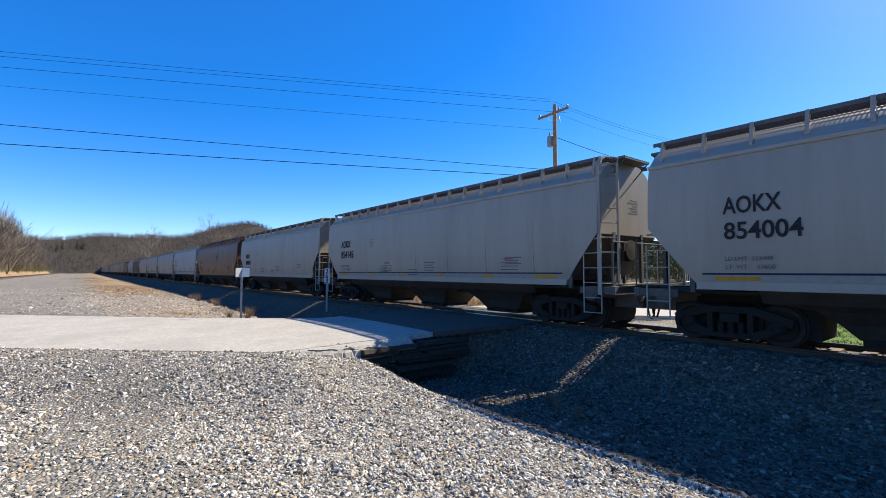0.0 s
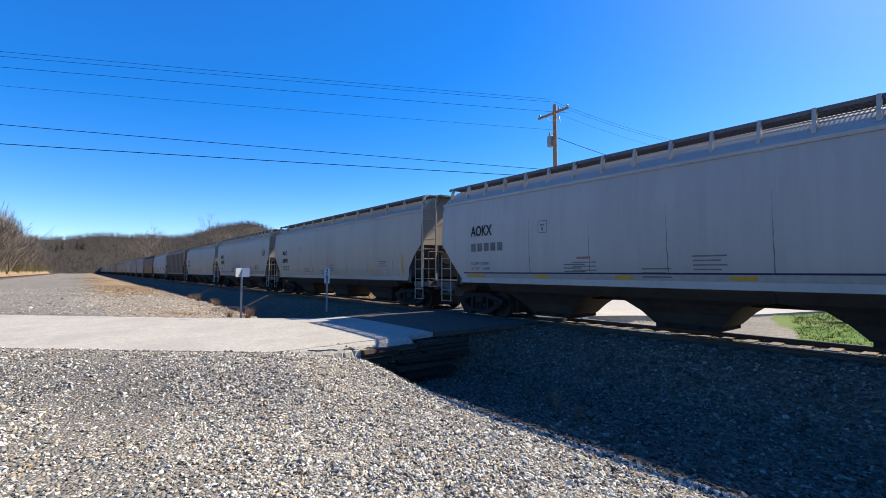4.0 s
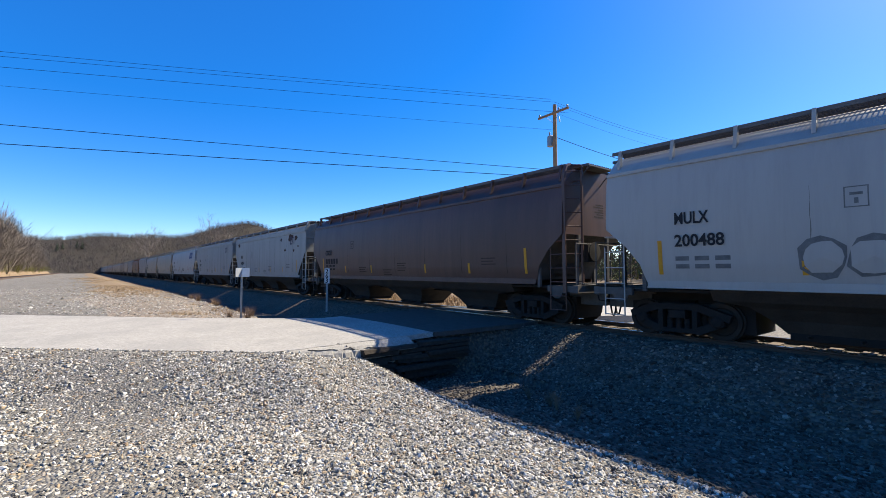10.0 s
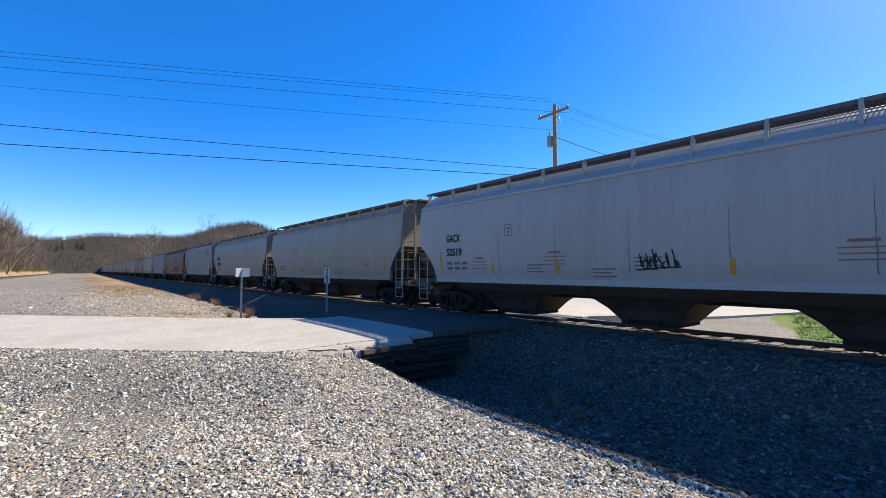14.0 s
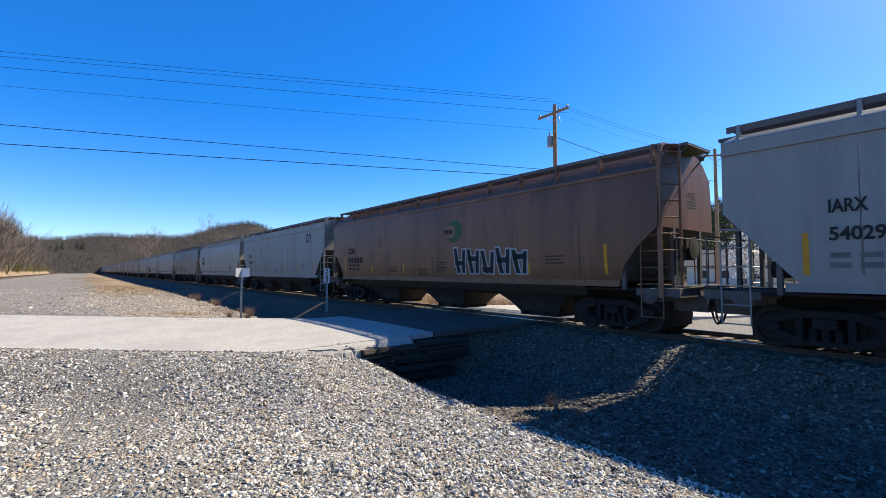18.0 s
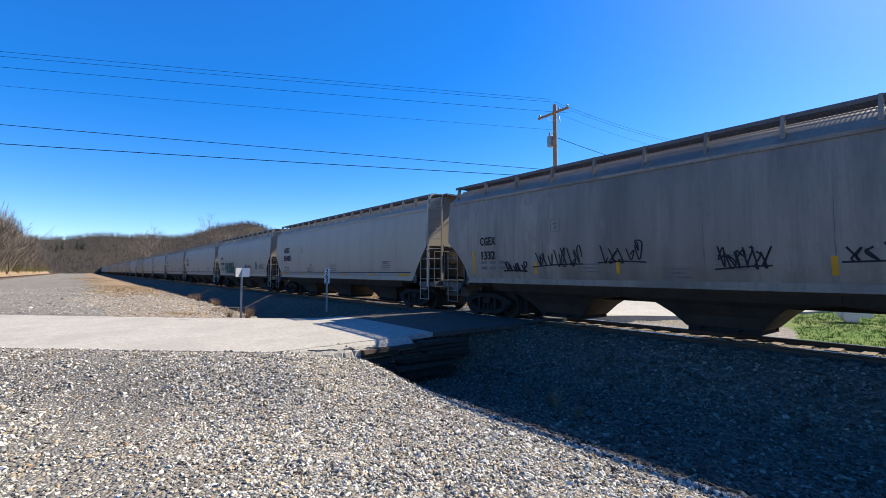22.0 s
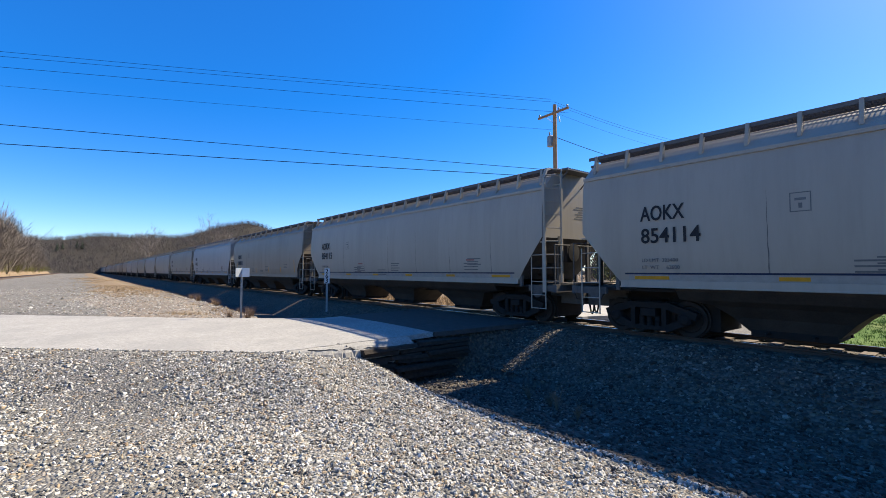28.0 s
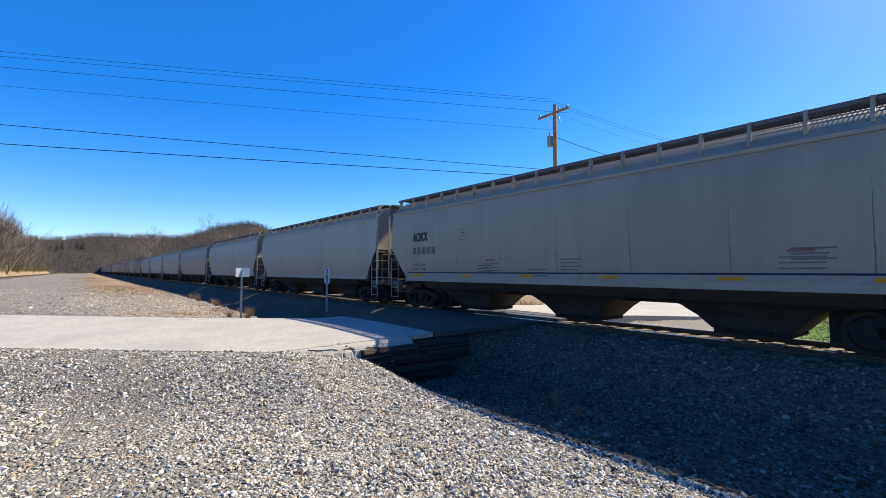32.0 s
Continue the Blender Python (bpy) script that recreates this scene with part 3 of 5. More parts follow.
TAIL = ["grey", "grey", "beige", "grey", "white", "grey", "dirty", "grey", "cool", "grey", "tan", "grey", "white", "grey", "maroon", "grey", "grey", "cool", "beige", "grey",
        "grey", "white", "grey", "brown", "grey", "grey"]


def seam_mesh(style, w, z0, z1, mat):
    """Grime run down a weld seam, thinning towards its top."""
    g, k = Geo(), 12
    v = []
    for i in range(k + 1):
        z, u = z0 + (z1 - z0) * i / k, w * (1.25 - 1.1 * i / k) * (1 + 0.3 * math.sin(2.3 * i))
        o = 0.006 * math.sin(1.7 * i)
        v += [(o - u, section_y(style, z) + 0.004, z), (o + u, section_y(style, z) + 0.004, z)]
    return g.add(v, [(2 * i, 2 * i + 1, 2 * i + 3, 2 * i + 2) for i in range(k)]).mesh("seam", mat)


def side_marks(body, style, le, mark, number, trim, extras, faded, seam):
    """Lettering, tape and spray paint on the side that is seen."""
    big = trim == "band"
    size = 0.50 if big else 0.34 if style == "flat" else 0.38
    zm, zn = (2.80, 2.26) if big else (2.46, 1.98) if mark.startswith("CG") else (2.66, 2.15)
    thin, narrow = Matrix.Diagonal((0.72, 1, 1, 1)), Matrix.Diagonal((0.92, 1, 1, 1))
    x = le - (1.66 if big else 1.75)
    dark = faded if trim == "low" else M_BLACK
    if trim == "low":
        for row, zz in ((("CG", "A"), 2.60), (("92", "3"), 2.14)):
            for txt, dx in zip(row, (0.0, 0.80)):
                part("reporting_mark", letters(txt, 0.29, M_BLACK, 0.004), body, "worn black stencilled characters", on_side(style, x - (0.40 if trim == "low" else 0.75) - dx, zz) @ narrow)
        mark = number = ""
    if mark:
        part("reporting_mark", letters(mark, size, dark, 0.008), body, "black stencilled letters", on_side(style, x, zm) @ thin)
    if number:
        part("car_number", letters(number, size, dark, 0.008), body, "black stencilled digits", on_side(style, x, zn) @ narrow)
    elif mark:
        part("car_number", side_patch("bars", style, [(x - 0.32 * i - 0.24, x - 0.32 * i, zn, zn + 0.28) for i in range(5)], faded), body, "worn illegible digits")
    weights = {"AOKX": ("LD LMT  223400", "LT  WT     62600"), "CAIX": ("LD LMT  225700", "LT  WT     60300")}.get(mark, ())
    for zz, txt in zip((1.80, 1.63), weights):
        part("weight_data", letters(txt, 0.125, faded), body, "", on_side(style, x, zz))
    if not weights and trim != "low":
        part("weight_data", side_patch("weight_data", style, [(x - a - 0.3, x - a, zz, zz + 0.10) for zz in (1.64, 1.82) for a in (0.0, 0.42, 0.84)], faded), body, "small illegible stencilled figures")
    # consolidated stencil frame
    bx, bz = x - 3.0, 2.72
    fr = [(bx - 0.34, bx, bz, bz + 0.02), (bx - 0.34, bx, bz + 0.36, bz + 0.38), (bx - 0.34, bx - 0.32, bz, bz + 0.38), (bx - 0.02, bx, bz, bz + 0.38), (bx - 0.26, bx - 0.08, bz + 0.22, bz + 0.27), (bx - 0.2, bx - 0.14, bz + 0.07, bz + 0.17)]
    part("stencil_box", side_patch("stencil_box", style, fr, faded), body)
    # small notices as bars
    for nx, nz, k in ((x - 3.9, 1.75, 3), (x - 7.4, 1.9, 4), (x - 6.2, 1.62, 3), (-le + 3.4, 2.0, 3)):
        rows = [(nx - 0.7 + 0.12 * (i % 2), nx, nz - 0.1 * i, nz - 0.1 * i + 0.035) for i in range(k)]
        part("notice", side_patch("notice", style, rows, faded), body, "small illegible lettering")
    if big or "bigblue" in extras:
        for nx, nz in ((x - 4.2, 1.92), (-le + 3.6, 1.95)) if big else ((x - 1.4, 2.0), (x - 4.6, 2.1), (-le + 5.0, 2.1)):
            rows = [(nx - 0.75, nx, nz - 0.11 * i, nz - 0.11 * i + 0.03) for i in range(1, 4)]
            part("notice", side_patch("notice", style, rows, (M_REDTXT if faded is M_GREYTXT else faded) if not big else faded), body, "faded illegible notice")
            part("notice_heading", side_patch("notice_heading", style, [(nx - 0.58, nx - 0.14, nz, nz + 0.06)], (M_REDTXT if faded is M_GREYTXT else faded)), body, "faded red heading")
    if trim == "band":
        lo = le - CUT_X + 0.02
        part("stripe", side_patch("stripe", style, [(-lo, lo, 1.35, 1.50)], M_SILVER, 0.004), body, "pale grey band")
        part("stripe", side_patch("stripe", style, [(-lo - 0.1, lo + 0.1, 1.50, 1.54)], M_NAVY, 0.007), body, "navy pinstripe")
        w = 2 * lo / 5
        for i in range(6):
            xx = -lo + 0.1 + (2 * lo - 1.1) * i / 5
            part("reflector", side_patch("reflector", style, [(xx, xx + (0.85 if i in (0, 5) else 0.5), 1.38, 1.46)], M_YELLOW, 0.009), body, "yellow reflective tape")
    elif trim == "strip":
        for xx, zz in ((-le + 1.4, 0.80), (-le + 4.05, 0.36), (-le + 6.7, 0.36), (le - 6.85, 0.36), (le - 4.15, 0.36), (le - 1.4, 0.80)):
            part("reflector", side_patch("reflector", style, [(xx - 0.05, xx + 0.05, 1.50, 1.50 + zz)], M_YELLOW, 0.009), body, "yellow reflective tape")
    else:
        for xx in (-le + 1.36, le - 1.36):
            part("reflector", side_patch("reflector", style, [(xx - 0.09, xx + 0.09, 1.40, 1.88)], M_YELLOW, 0.155), body, "yellow reflective tape")
        for i in range(5):
            xx = -le + 3.3 + (2 * le - 6.6) * i / 4
            part("reflector", side_patch("reflector", style, [(xx - 0.12, xx + 0.12, 1.40, 1.50)], M_YELLOW, 0.009), body, "yellow reflective tape")
    # seams
    n, z1, w = (10, 3.85, 0.018) if style == "flat" else (6, 3.2, 0.010)
    for i in range(n + 1):
        xx = -le + 2.2 + (2 * le - 4.4) * i / n
        if style == "round" and 0.0 < x - xx < 2.3:
            continue
        part("seam", shared((style, seam.name), lambda: seam_mesh(style, w, 1.52, z1, seam)), body, "", pose(xx, 0, 0))
    rows = [(y0, y0 + w, 3.62 - 0.075 * i) for i, (y0, w) in enumerate(((-0.55, 0.42), (-0.55, 0.55), (-0.55, 0.30), (-0.55, 0.48), (-0.55, 0.38), (-0.55, 0.52)))]
    g = Geo()
    for y0, y1, z in rows:
        g.add([(-le - 0.004, a, c) for a, c in ((y0, z), (y1, z), (y1, z + 0.032), (y0, z + 0.032))], [(0, 1, 2, 3)])
    part("notice", g.mesh("notice", faded), body, "small illegible lettering on the end sheet")
    r = random.Random(len(mark) * 31 + len(extras) * 7 + int(le * 100))

    def scribble(x0, z0, w, h, k, mat, wide=0.035, name="spray_tag"):
        """A few hand-drawn strokes for each letter and an underline, like a quick spray-can signature."""
        g, n = Geo(), max(2, k // 3)
        strokes = []
        for i in range(n):
            cx, cw = x0 - w * (i + 0.5) / n, 0.62 * w / n
            hh = h * r.uniform(0.65, 1.0)
            pts = [(cx + r.uniform(-cw, cw), z0 + hh * r.uniform(0.0, 1.0)) for _ in range(r.randint(4, 6))]
            pts[0], pts[1] = (cx + cw, z0 + hh * r.uniform(0.6, 1.0)), (cx + r.uniform(-0.3, 0.3) * cw, z0 + hh * r.uniform(0.0, 0.15))
            strokes.append(pts)
        strokes.append([(x0 + 0.1 * w, z0 + h * r.uniform(-0.05, 0.1)), (x0 - 0.5 * w, z0 + h * r.uniform(0.0, 0.1)), (x0 - 1.08 * w, z0 + h * r.uniform(0.0, 0.2))])
        for pts in strokes:
            ext = [pts[0]] + pts + [pts[-1]]
            line = []
            for p0, p1, p2, p3 in zip(ext, ext[1:], ext[2:], ext[3:]):
                for j in range(6):
                    u = j / 6
                    c0, c1, c2, c3 = -0.5 * u + u * u - 0.5 * u ** 3, 1 - 2.5 * u * u + 1.5 * u ** 3, 0.5 * u + 2 * u * u - 1.5 * u ** 3, -0.5 * u * u + 0.5 * u ** 3
                    line.append((c0 * p0[0] + c1 * p1[0] + c2 * p2[0] + c3 * p3[0], c0 * p0[1] + c1 * p1[1] + c2 * p2[1] + c3 * p3[1]))
            for (px, pz), (qx, qz) in zip(line, line[1:]):
                dx, dz = qx - px, qz - pz
                l = max(0.004, math.hypot(dx, dz))
                ox, oz = -dz / l * wide * 0.5, dx / l * wide * 0.5
                g.add([(a, section_y(style, c) + 0.014, c) for a, c in ((px + ox, pz + oz), (qx + ox, qz + oz), (qx - ox, qz - oz), (px - ox, pz - oz))], [(0, 1, 2, 3)])
        part(name, g.mesh(name, mat), body, "illegible looping spray-paint scrawl")

    def blob(name, cx, cz, rx, rz, mat, lift=0.008, n=20, wob=0.0):
        pts = [(cx + rx * math.cos(6.283 * i / n) * (1 + r.uniform(-wob, wob)), cz + rz * math.sin(6.283 * i / n) * (1 + r.uniform(-wob, wob))) for i in range(n)]
        g = Geo()
        g.add([(cx, section_y(style, cz) + lift + 0.01, cz)] + [(a, section_y(style, b) + lift, b) for a, b in pts], [(0, i + 1, (i + 1) % n + 1) for i in range(n)])
        part(name, g.mesh(name, mat), body)

    if "patch" in extras:
        part("painted_patch", side_patch("painted_patch", style, [(x - 1.0, x + 0.06, 2.62, 2.98), (x - 1.36, x + 0.06, 2.10, 2.46)], M_PATCHC, 0.010), body, "darker repainted rectangles")
    if "tags" in extras:
        scribble(-le + 1.45, 2.75, 0.7, 0.75, 10, M_BLACK, 0.035)
        scribble(1.4, 1.70, 1.9, 0.75, 15, M_PALEB, 0.06)
        scribble(1.3, 1.70, 1.8, 0.7, 13, M_PALETAG, 0.03)
        scribble(-2.6, 1.7, 1.6, 0.25, 10, M_GREYTXT, 0.02)
        scribble(-4.4, 1.75, 1.4, 0.35, 10, M_GREYTXT, 0.02)
    if "bluetag" in extras:
        for cx in (-2.4, -3.0, -5.6, -6.3):
            blob("spray_patch", cx, 1.95 + r.uniform(-0.1, 0.1), 0.32, 0.34, M_PALEB, 0.008, 14, 0.25)
    if "outline" in extras:
        for i in range(6):
            blob("spray_letter", le - 4.4 - 0.72 * i, 1.84, 0.38, 0.38, M_GREYTXT, 0.010, 12, 0.16)
            blob("spray_letter", le - 4.4 - 0.72 * i, 1.84, 0.31, 0.31, PAINTS["white"], 0.022, 12, 0.16)
            scribble(le - 4.2 - 0.72 * i, 1.66, 0.35, 0.3, 2, M_GREYTXT, 0.02)
    if "roundel" in extras:
        blob("emblem", -1.35, 3.05, 0.42, 0.42, M_GREEN)
        blob("emblem", -1.14, 3.05, 0.30, 0.24, PAINTS["brown"], 0.018)
        part("emblem_lettering", side_patch("emblem_lettering", style, [(-1.30 + 0.085 * i, -1.24 + 0.085 * i, 2.96, 3.13) for i in range(6)], M_BLACK, 0.03), body, "dark illegible letters")
    if "leaf" in extras:
        for pts, mt, lf in ((((0.05, 2.88), (0.62, 2.74), (0.62, 3.40), (0.34, 3.40), (0.0, 3.10)), M_GREEN, 0.012), (((0.18, 3.05), (0.56, 2.96), (0.56, 3.24), (0.36, 3.24)), M_WHITE, 0.020)):
            g = Geo().add([(-0.2 - a + 0.6, section_y(style, z) + lf, z) for a, z in [(0.6 - u, w) for u, w in pts]], [tuple(range(len(pts)))])
            part("emblem", g.mesh("emblem", mt), body, "green and white arrow emblem")
        part("panel_sticker", side_patch("panel_sticker", style, [(-le + 3.9, -le + 4.3, 1.72, 2.0)], M_BLACK, 0.02), body, "dark access panel")
    if "emblem" in extras:
        shapes = (((0.0, 0.0), (0.34, 0.0), (0.34, 0.11), (0.12, 0.11), (0.12, 0.40), (0.34, 0.40), (0.34, 0.51), (0.0, 0.51)), ((0.40, 0.0), (0.52, 0.0), (0.66, 0.40), (0.80, 0.40), (0.80, 0.51), (0.58, 0.51)), ((0.86, 0.0), (0.97, 0.0), (0.97, 0.51), (0.86, 0.51)))
        for sh in shapes:
            g = Geo().add([(-le + 2.60 - u * 0.74, section_y(style, 3.34 + v) + 0.016, 3.34 + v) for u, v in sh], [tuple(range(len(sh)))])
            part("emblem", g.mesh("emblem", M_NAVY), body, "dark blue angular emblem")
    if "bigblue" in extras:
        for i in range(4):
            xx = -le + 3.75 - 0.47 * i
            g = Geo()
            for j in range(7):
                v0, v1 = 0.106 * j, 0.106 * (j + 1)
                cut = 0.14 if j in (2, 3, 4) and i != 3 else 0.0
                g.add([(xx - u - 0.22 * v, section_y(style, 3.2 + v) + 0.014, 3.2 + v) for u, v in ((0.0, v0), (0.42 - cut, v0), (0.42 - cut, v1), (0.0, v1))], [(0, 1, 2, 3)])
            part("emblem", g.mesh("emblem", M_BLUE), body, "bold blue slanted emblem")
    if "rust" in extras:
        for cx, cz, a in ((-le + 1.6, 3.75, 0.5), (-le + 2.6, 3.8, 0.8), (-le + 1.2, 3.2, 0.2), (-le + 2.0, 2.95, 0.25), (-le + 3.6, 3.0, 0.3), (-le + 4.4, 3.75, 0.3), (le - 1.0, 3.8, 0.5)):
            blob("rust_patch", cx, cz, a * 0.55, a * 0.32, M_RUST, 0.006, 16, 0.4)
    if "scrawl" in extras:
        scribble(-0.3, 1.62, 0.95, 0.55, 18, M_BLACK, 0.035)
    if "scrawl2" in extras:
        scribble(le - 2.9, 1.56, 0.9, 0.36, 15, M_BLACK, 0.05)
        scribble(le - 4.2, 1.72, 1.6, 0.6, 21, M_BLACK, 0.035)
        scribble(le - 6.4, 1.78, 1.2, 0.6, 17, M_BLACK, 0.035)
        scribble(-le + 6.5, 1.75, 1.0, 0.4, 13, M_BLACK, 0.035)
    if "piece" in extras:
        for i in range(5):
            cx, tall = -1.6 - 0.72 * i, r.uniform(0.72, 0.95)
            for mt, o, lf in ((M_PALETAG, 0.06, 0.010), (M_BLACK, 0.0, 0.016)):
                g = Geo()
                for bx, bz, bw, bh, sl in ((0.18, 0.0, 0.17, tall, 0.16), (-0.20, 0.0, 0.15, tall * 0.92, -0.08), (0.20, (0.3, 0.5, 0.05, 0.42, 0.6)[i] * tall, 0.46, 0.16, 0.0)):
                    k = 6
                    zs = [1.52 + bz - o + (bh + 2 * o) * j / k for j in range(k + 1)]
                    vv = [(cx + bx + sl * (j / k - 0.5) + e, section_y(style, z) + lf, z) for j, z in enumerate(zs) for e in (o, -bw - o)]
                    g.add(vv, [(2 * j, 2 * j + 1, 2 * j + 3, 2 * j + 2) for j in range(k)])
                part("spray_letter", g.mesh("spray_letter", mt), body)
    if "hush" in extras:
        part("spray_letters", letters("HUSH", 1.25, M_BLACK, 0.07), body, "black graffiti outline", on_side(style, le - 3.35, 1.45, 0.012))
        part("spray_letters", letters("HUSH", 1.22, M_TEAL, 0.025), body, "teal graffiti letters", on_side(style, le - 3.38, 1.47, 0.026))
        g = Geo()
        for i in range(7):
            hx = le - 3.52 - 0.46 * i
            g.add([(hx - 0.10 * v + e, section_y(style, 1.55 + 0.75 * v) + 0.034, 1.55 + 0.75 * v) for v in (0, 0.25, 0.5, 0.75, 1) for e in (0.011, -0.011)], [(2 * j, 2 * j + 1, 2 * j + 3, 2 * j + 2) for j in range(4)])
        part("spray_highlight", g.mesh("spray_highlight", M_PALETAG), body, "thin white spray highlights")
        scribble(le - 1.9, 1.75, 0.7, 0.35, 6, M_BLACK, 0.03)
    if "dots" in extras:
        blob("spray_patch", -4.9, 2.0, 0.28, 0.34, M_TEAL, 0.008, 14, 0.1)
        scribble(-1.6, 1.85, 0.8, 0.34, 13, M_GREYTXT, 0.05)
        scribble(-2.6, 1.85, 0.9, 0.45, 15, M_GREYTXT, 0.04)
        scribble(-5.7, 1.8, 1.2, 0.4, 17, M_GREYTXT, 0.04)


def hopper_car(index, s0, s1, style, paint, mark, number, trim, extras):
    """One covered hopper between the couplings at s0 and s1; its origin is on the rail top."""
    base = "flat" if style == "posts" else style
    length = s1 - s0
    le = round(length / 2 - 0.70, 2)
    mat = PAINTS[paint]
    text = {"band": "a navy-striped sill", "strip": "yellow reflector strips", "low": "exterior posts and green emblem"}[trim]
    if "hush" in extras:
        text = "teal graffiti"
    elif "piece" in extras:
        text = "white-edged graffiti"
    elif "bluetag" in extras:
        text = "blue and pink graffiti"
    elif "rust" in extras:
        text = "rust patches"
    car = thing("hopper_car", f"{COLOUR[paint]} covered hopper car with {text}", "freight car", "cars of the freight train")
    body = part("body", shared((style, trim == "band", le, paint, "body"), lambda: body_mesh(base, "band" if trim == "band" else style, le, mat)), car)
    for sgn in (1, -1):
        part("side_sill", shared((le, paint, sgn, "sill"), lambda: Geo().box(-le + CUT_X - 0.25, le - CUT_X + 0.25, sgn * 1.40, sgn * 1.49, 1.20, 1.345).box(-le + CUT_X - 0.25, le - CUT_X + 0.25, sgn * 1.36, sgn * 1.53, 1.18, 1.21).mesh("side_sill", mat)), car)
    if style == "posts":
        n = round((2 * le - 2.8) / 1.2)
        for xx in [-le + 1.4 + (2 * le - 2.8) * i / n for i in range(n + 1)]:
            for sgn in (1, -1):
                part("side_post", shared((paint, sgn, "post"), lambda: Geo().prism([(-0.13, 0.0), (-0.09, 0.11), (0.09, 0.11), (0.13, 0.0)], "z", 1.35, 4.06).mesh("side_post", mat) if sgn > 0 else Geo().prism([(-0.13, 0.0), (-0.09, -0.11), (0.09, -0.11), (0.13, 0.0)], "z", 1.35, 4.06).mesh("side_post", mat)), car, "", pose(xx, sgn * 1.53, 0))
    else:
        part("eave_rail", shared((base, le, paint, "eave"), lambda: Geo().box(-le, le, SECTION[base][6][0] - 0.02, SECTION[base][6][0] + 0.035, 4.04, 4.12).box(-le, le, -SECTION[base][6][0] - 0.035, -SECTION[base][6][0] + 0.02, 4.04, 4.12).mesh("eave_rail", mat)), car)
    for k in (-1, 0, 1):
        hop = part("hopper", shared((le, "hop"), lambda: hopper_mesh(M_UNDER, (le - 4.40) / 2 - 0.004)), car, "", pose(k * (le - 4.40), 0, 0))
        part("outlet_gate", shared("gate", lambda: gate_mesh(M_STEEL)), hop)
    part("centre_sill", shared((le, "csill"), lambda: Geo().box(-le, le, -0.36, 0.36, 0.76, 1.2).mesh("centre_sill", M_STEEL)), car)
    for sgn in (1, -1):
        part("shear_plate", shared("shear", lambda: Geo().box(-3.2, 0.30, -1.36, 1.36, 1.08, 1.14).mesh("shear_plate", M_STEEL)), car, "", Matrix.Translation((sgn * le, 0, 0)) @ Matrix.Rotation(0 if sgn > 0 else math.pi, 4, "Z"))
    # roof walks and hatches
    lip = 0.10 if base == "flat" else 0.05
    drop = pose(0, 0, 0.05) if style == "flat" else pose(0, 0, 0.05)
    dark = paint in ("brown", "maroon", "taupe")
    part("running_board", shared((le, lip, 1), lambda: board_mesh(le, 0.62, 1.20, M_GRATE, lip)), car, "steel grating walk", drop)
    part("running_board", shared((le, lip, -1), lambda: board_mesh(le, -1.20, -0.62, M_GRATE, lip)), car, "", drop)
    coam = part("hatch_coaming", shared((le, paint, "coaming"), lambda: Geo().box(-le + 0.6, le - 0.6, -0.36, 0.36, 4.64, 4.74).mesh("hatch_coaming", mat)), car)
    for i in range(6):
        part("hatch_cover", shared((round(le, 1), paint, "hatch"), lambda: hatch_mesh(le, mat)), coam, "", pose(-le + 0.7 + (2 * le - 1.4) * (i + 0.5) / 6, 0, 0))
    nb = 9 if style == "flat" else 19 if trim == "band" else 13
    for i in range(nb):
        xx = -le + 0.25 + (2 * le - 0.5) * i / (nb - 1)
        for sgn in (1, -1):
            part("bracket", shared((paint, "bracket"), lambda: bracket_mesh(M_SILVER if style == "posts" else mat)), car, "", Matrix.Translation((xx, 0, drop.translation.z)) @ Matrix.Rotation(0 if sgn > 0 else math.pi, 4, "Z"))
    # ends
    for sgn in (1, -1):
        turn = Matrix.Translation((sgn * le, 0, 0)) @ Matrix.Rotation(0 if sgn > 0 else math.pi, 4, "Z")
        flip = Matrix.Diagonal((1, -1, 1, 1))
        fr = part("end_frame", shared((paint, "frame"), lambda: end_frame_mesh(M_FRAME)), car, "", turn)
        part("coupler", shared("coupler", lambda: coupler_mesh(M_STEEL)), fr)
        part("air_hose", shared("hose", lambda: hose_mesh(M_BLACK)), fr)
        part("roof_step", shared("topstep", lambda: top_step_mesh(M_GRATE)), car, "", turn @ drop)
        for side in (1, -1):
            key = "near" if side > 0 else "far"
            if side > 0:
                part("end_ladder", shared((paint, "ladder"), lambda: mirrored(ladder_mesh(mat), -1)), car, "", turn)
            part("side_ladder", shared((paint, "sladder", key), lambda: mirrored(side_ladder_mesh(mat), side)), car, "", turn)
        if sgn < 0:
            part("brake_wheel", shared("brake", lambda: brake_mesh(M_STEEL)), car, "", turn)
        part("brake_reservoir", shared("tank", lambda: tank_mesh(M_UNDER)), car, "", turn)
        truck = part("truck", shared("bolster", lambda: bolster_mesh(M_STEEL)), car, "black cast steel bogie", Matrix.Translation((sgn * (le - 1.54), 0, 0)) @ Matrix.Rotation(0 if sgn > 0 else math.pi, 4, "Z"))
        for yy in (-1.0, 1.0):
            part("side_frame", shared("frame", lambda: side_frame_mesh(M_STEEL)), truck, "", pose(0, yy, 0))
        for xx in (-0.875, 0.875):
            part("wheelset", shared("wheels", lambda: wheelset_mesh(M_WHEEL)), truck, "", pose(xx, 0, 0.42))
    if index < 40:
        side_marks(body, base, le, mark, number, trim, extras, M_DIM if dark else M_GREYTXT, M_DIM if dark else M_SEAM)
    return car


def mirrored(me, side):
    if side < 0:
        me.transform(Matrix.Diagonal((1, -1, 1, 1)))
        me.flip_normals()
    return me


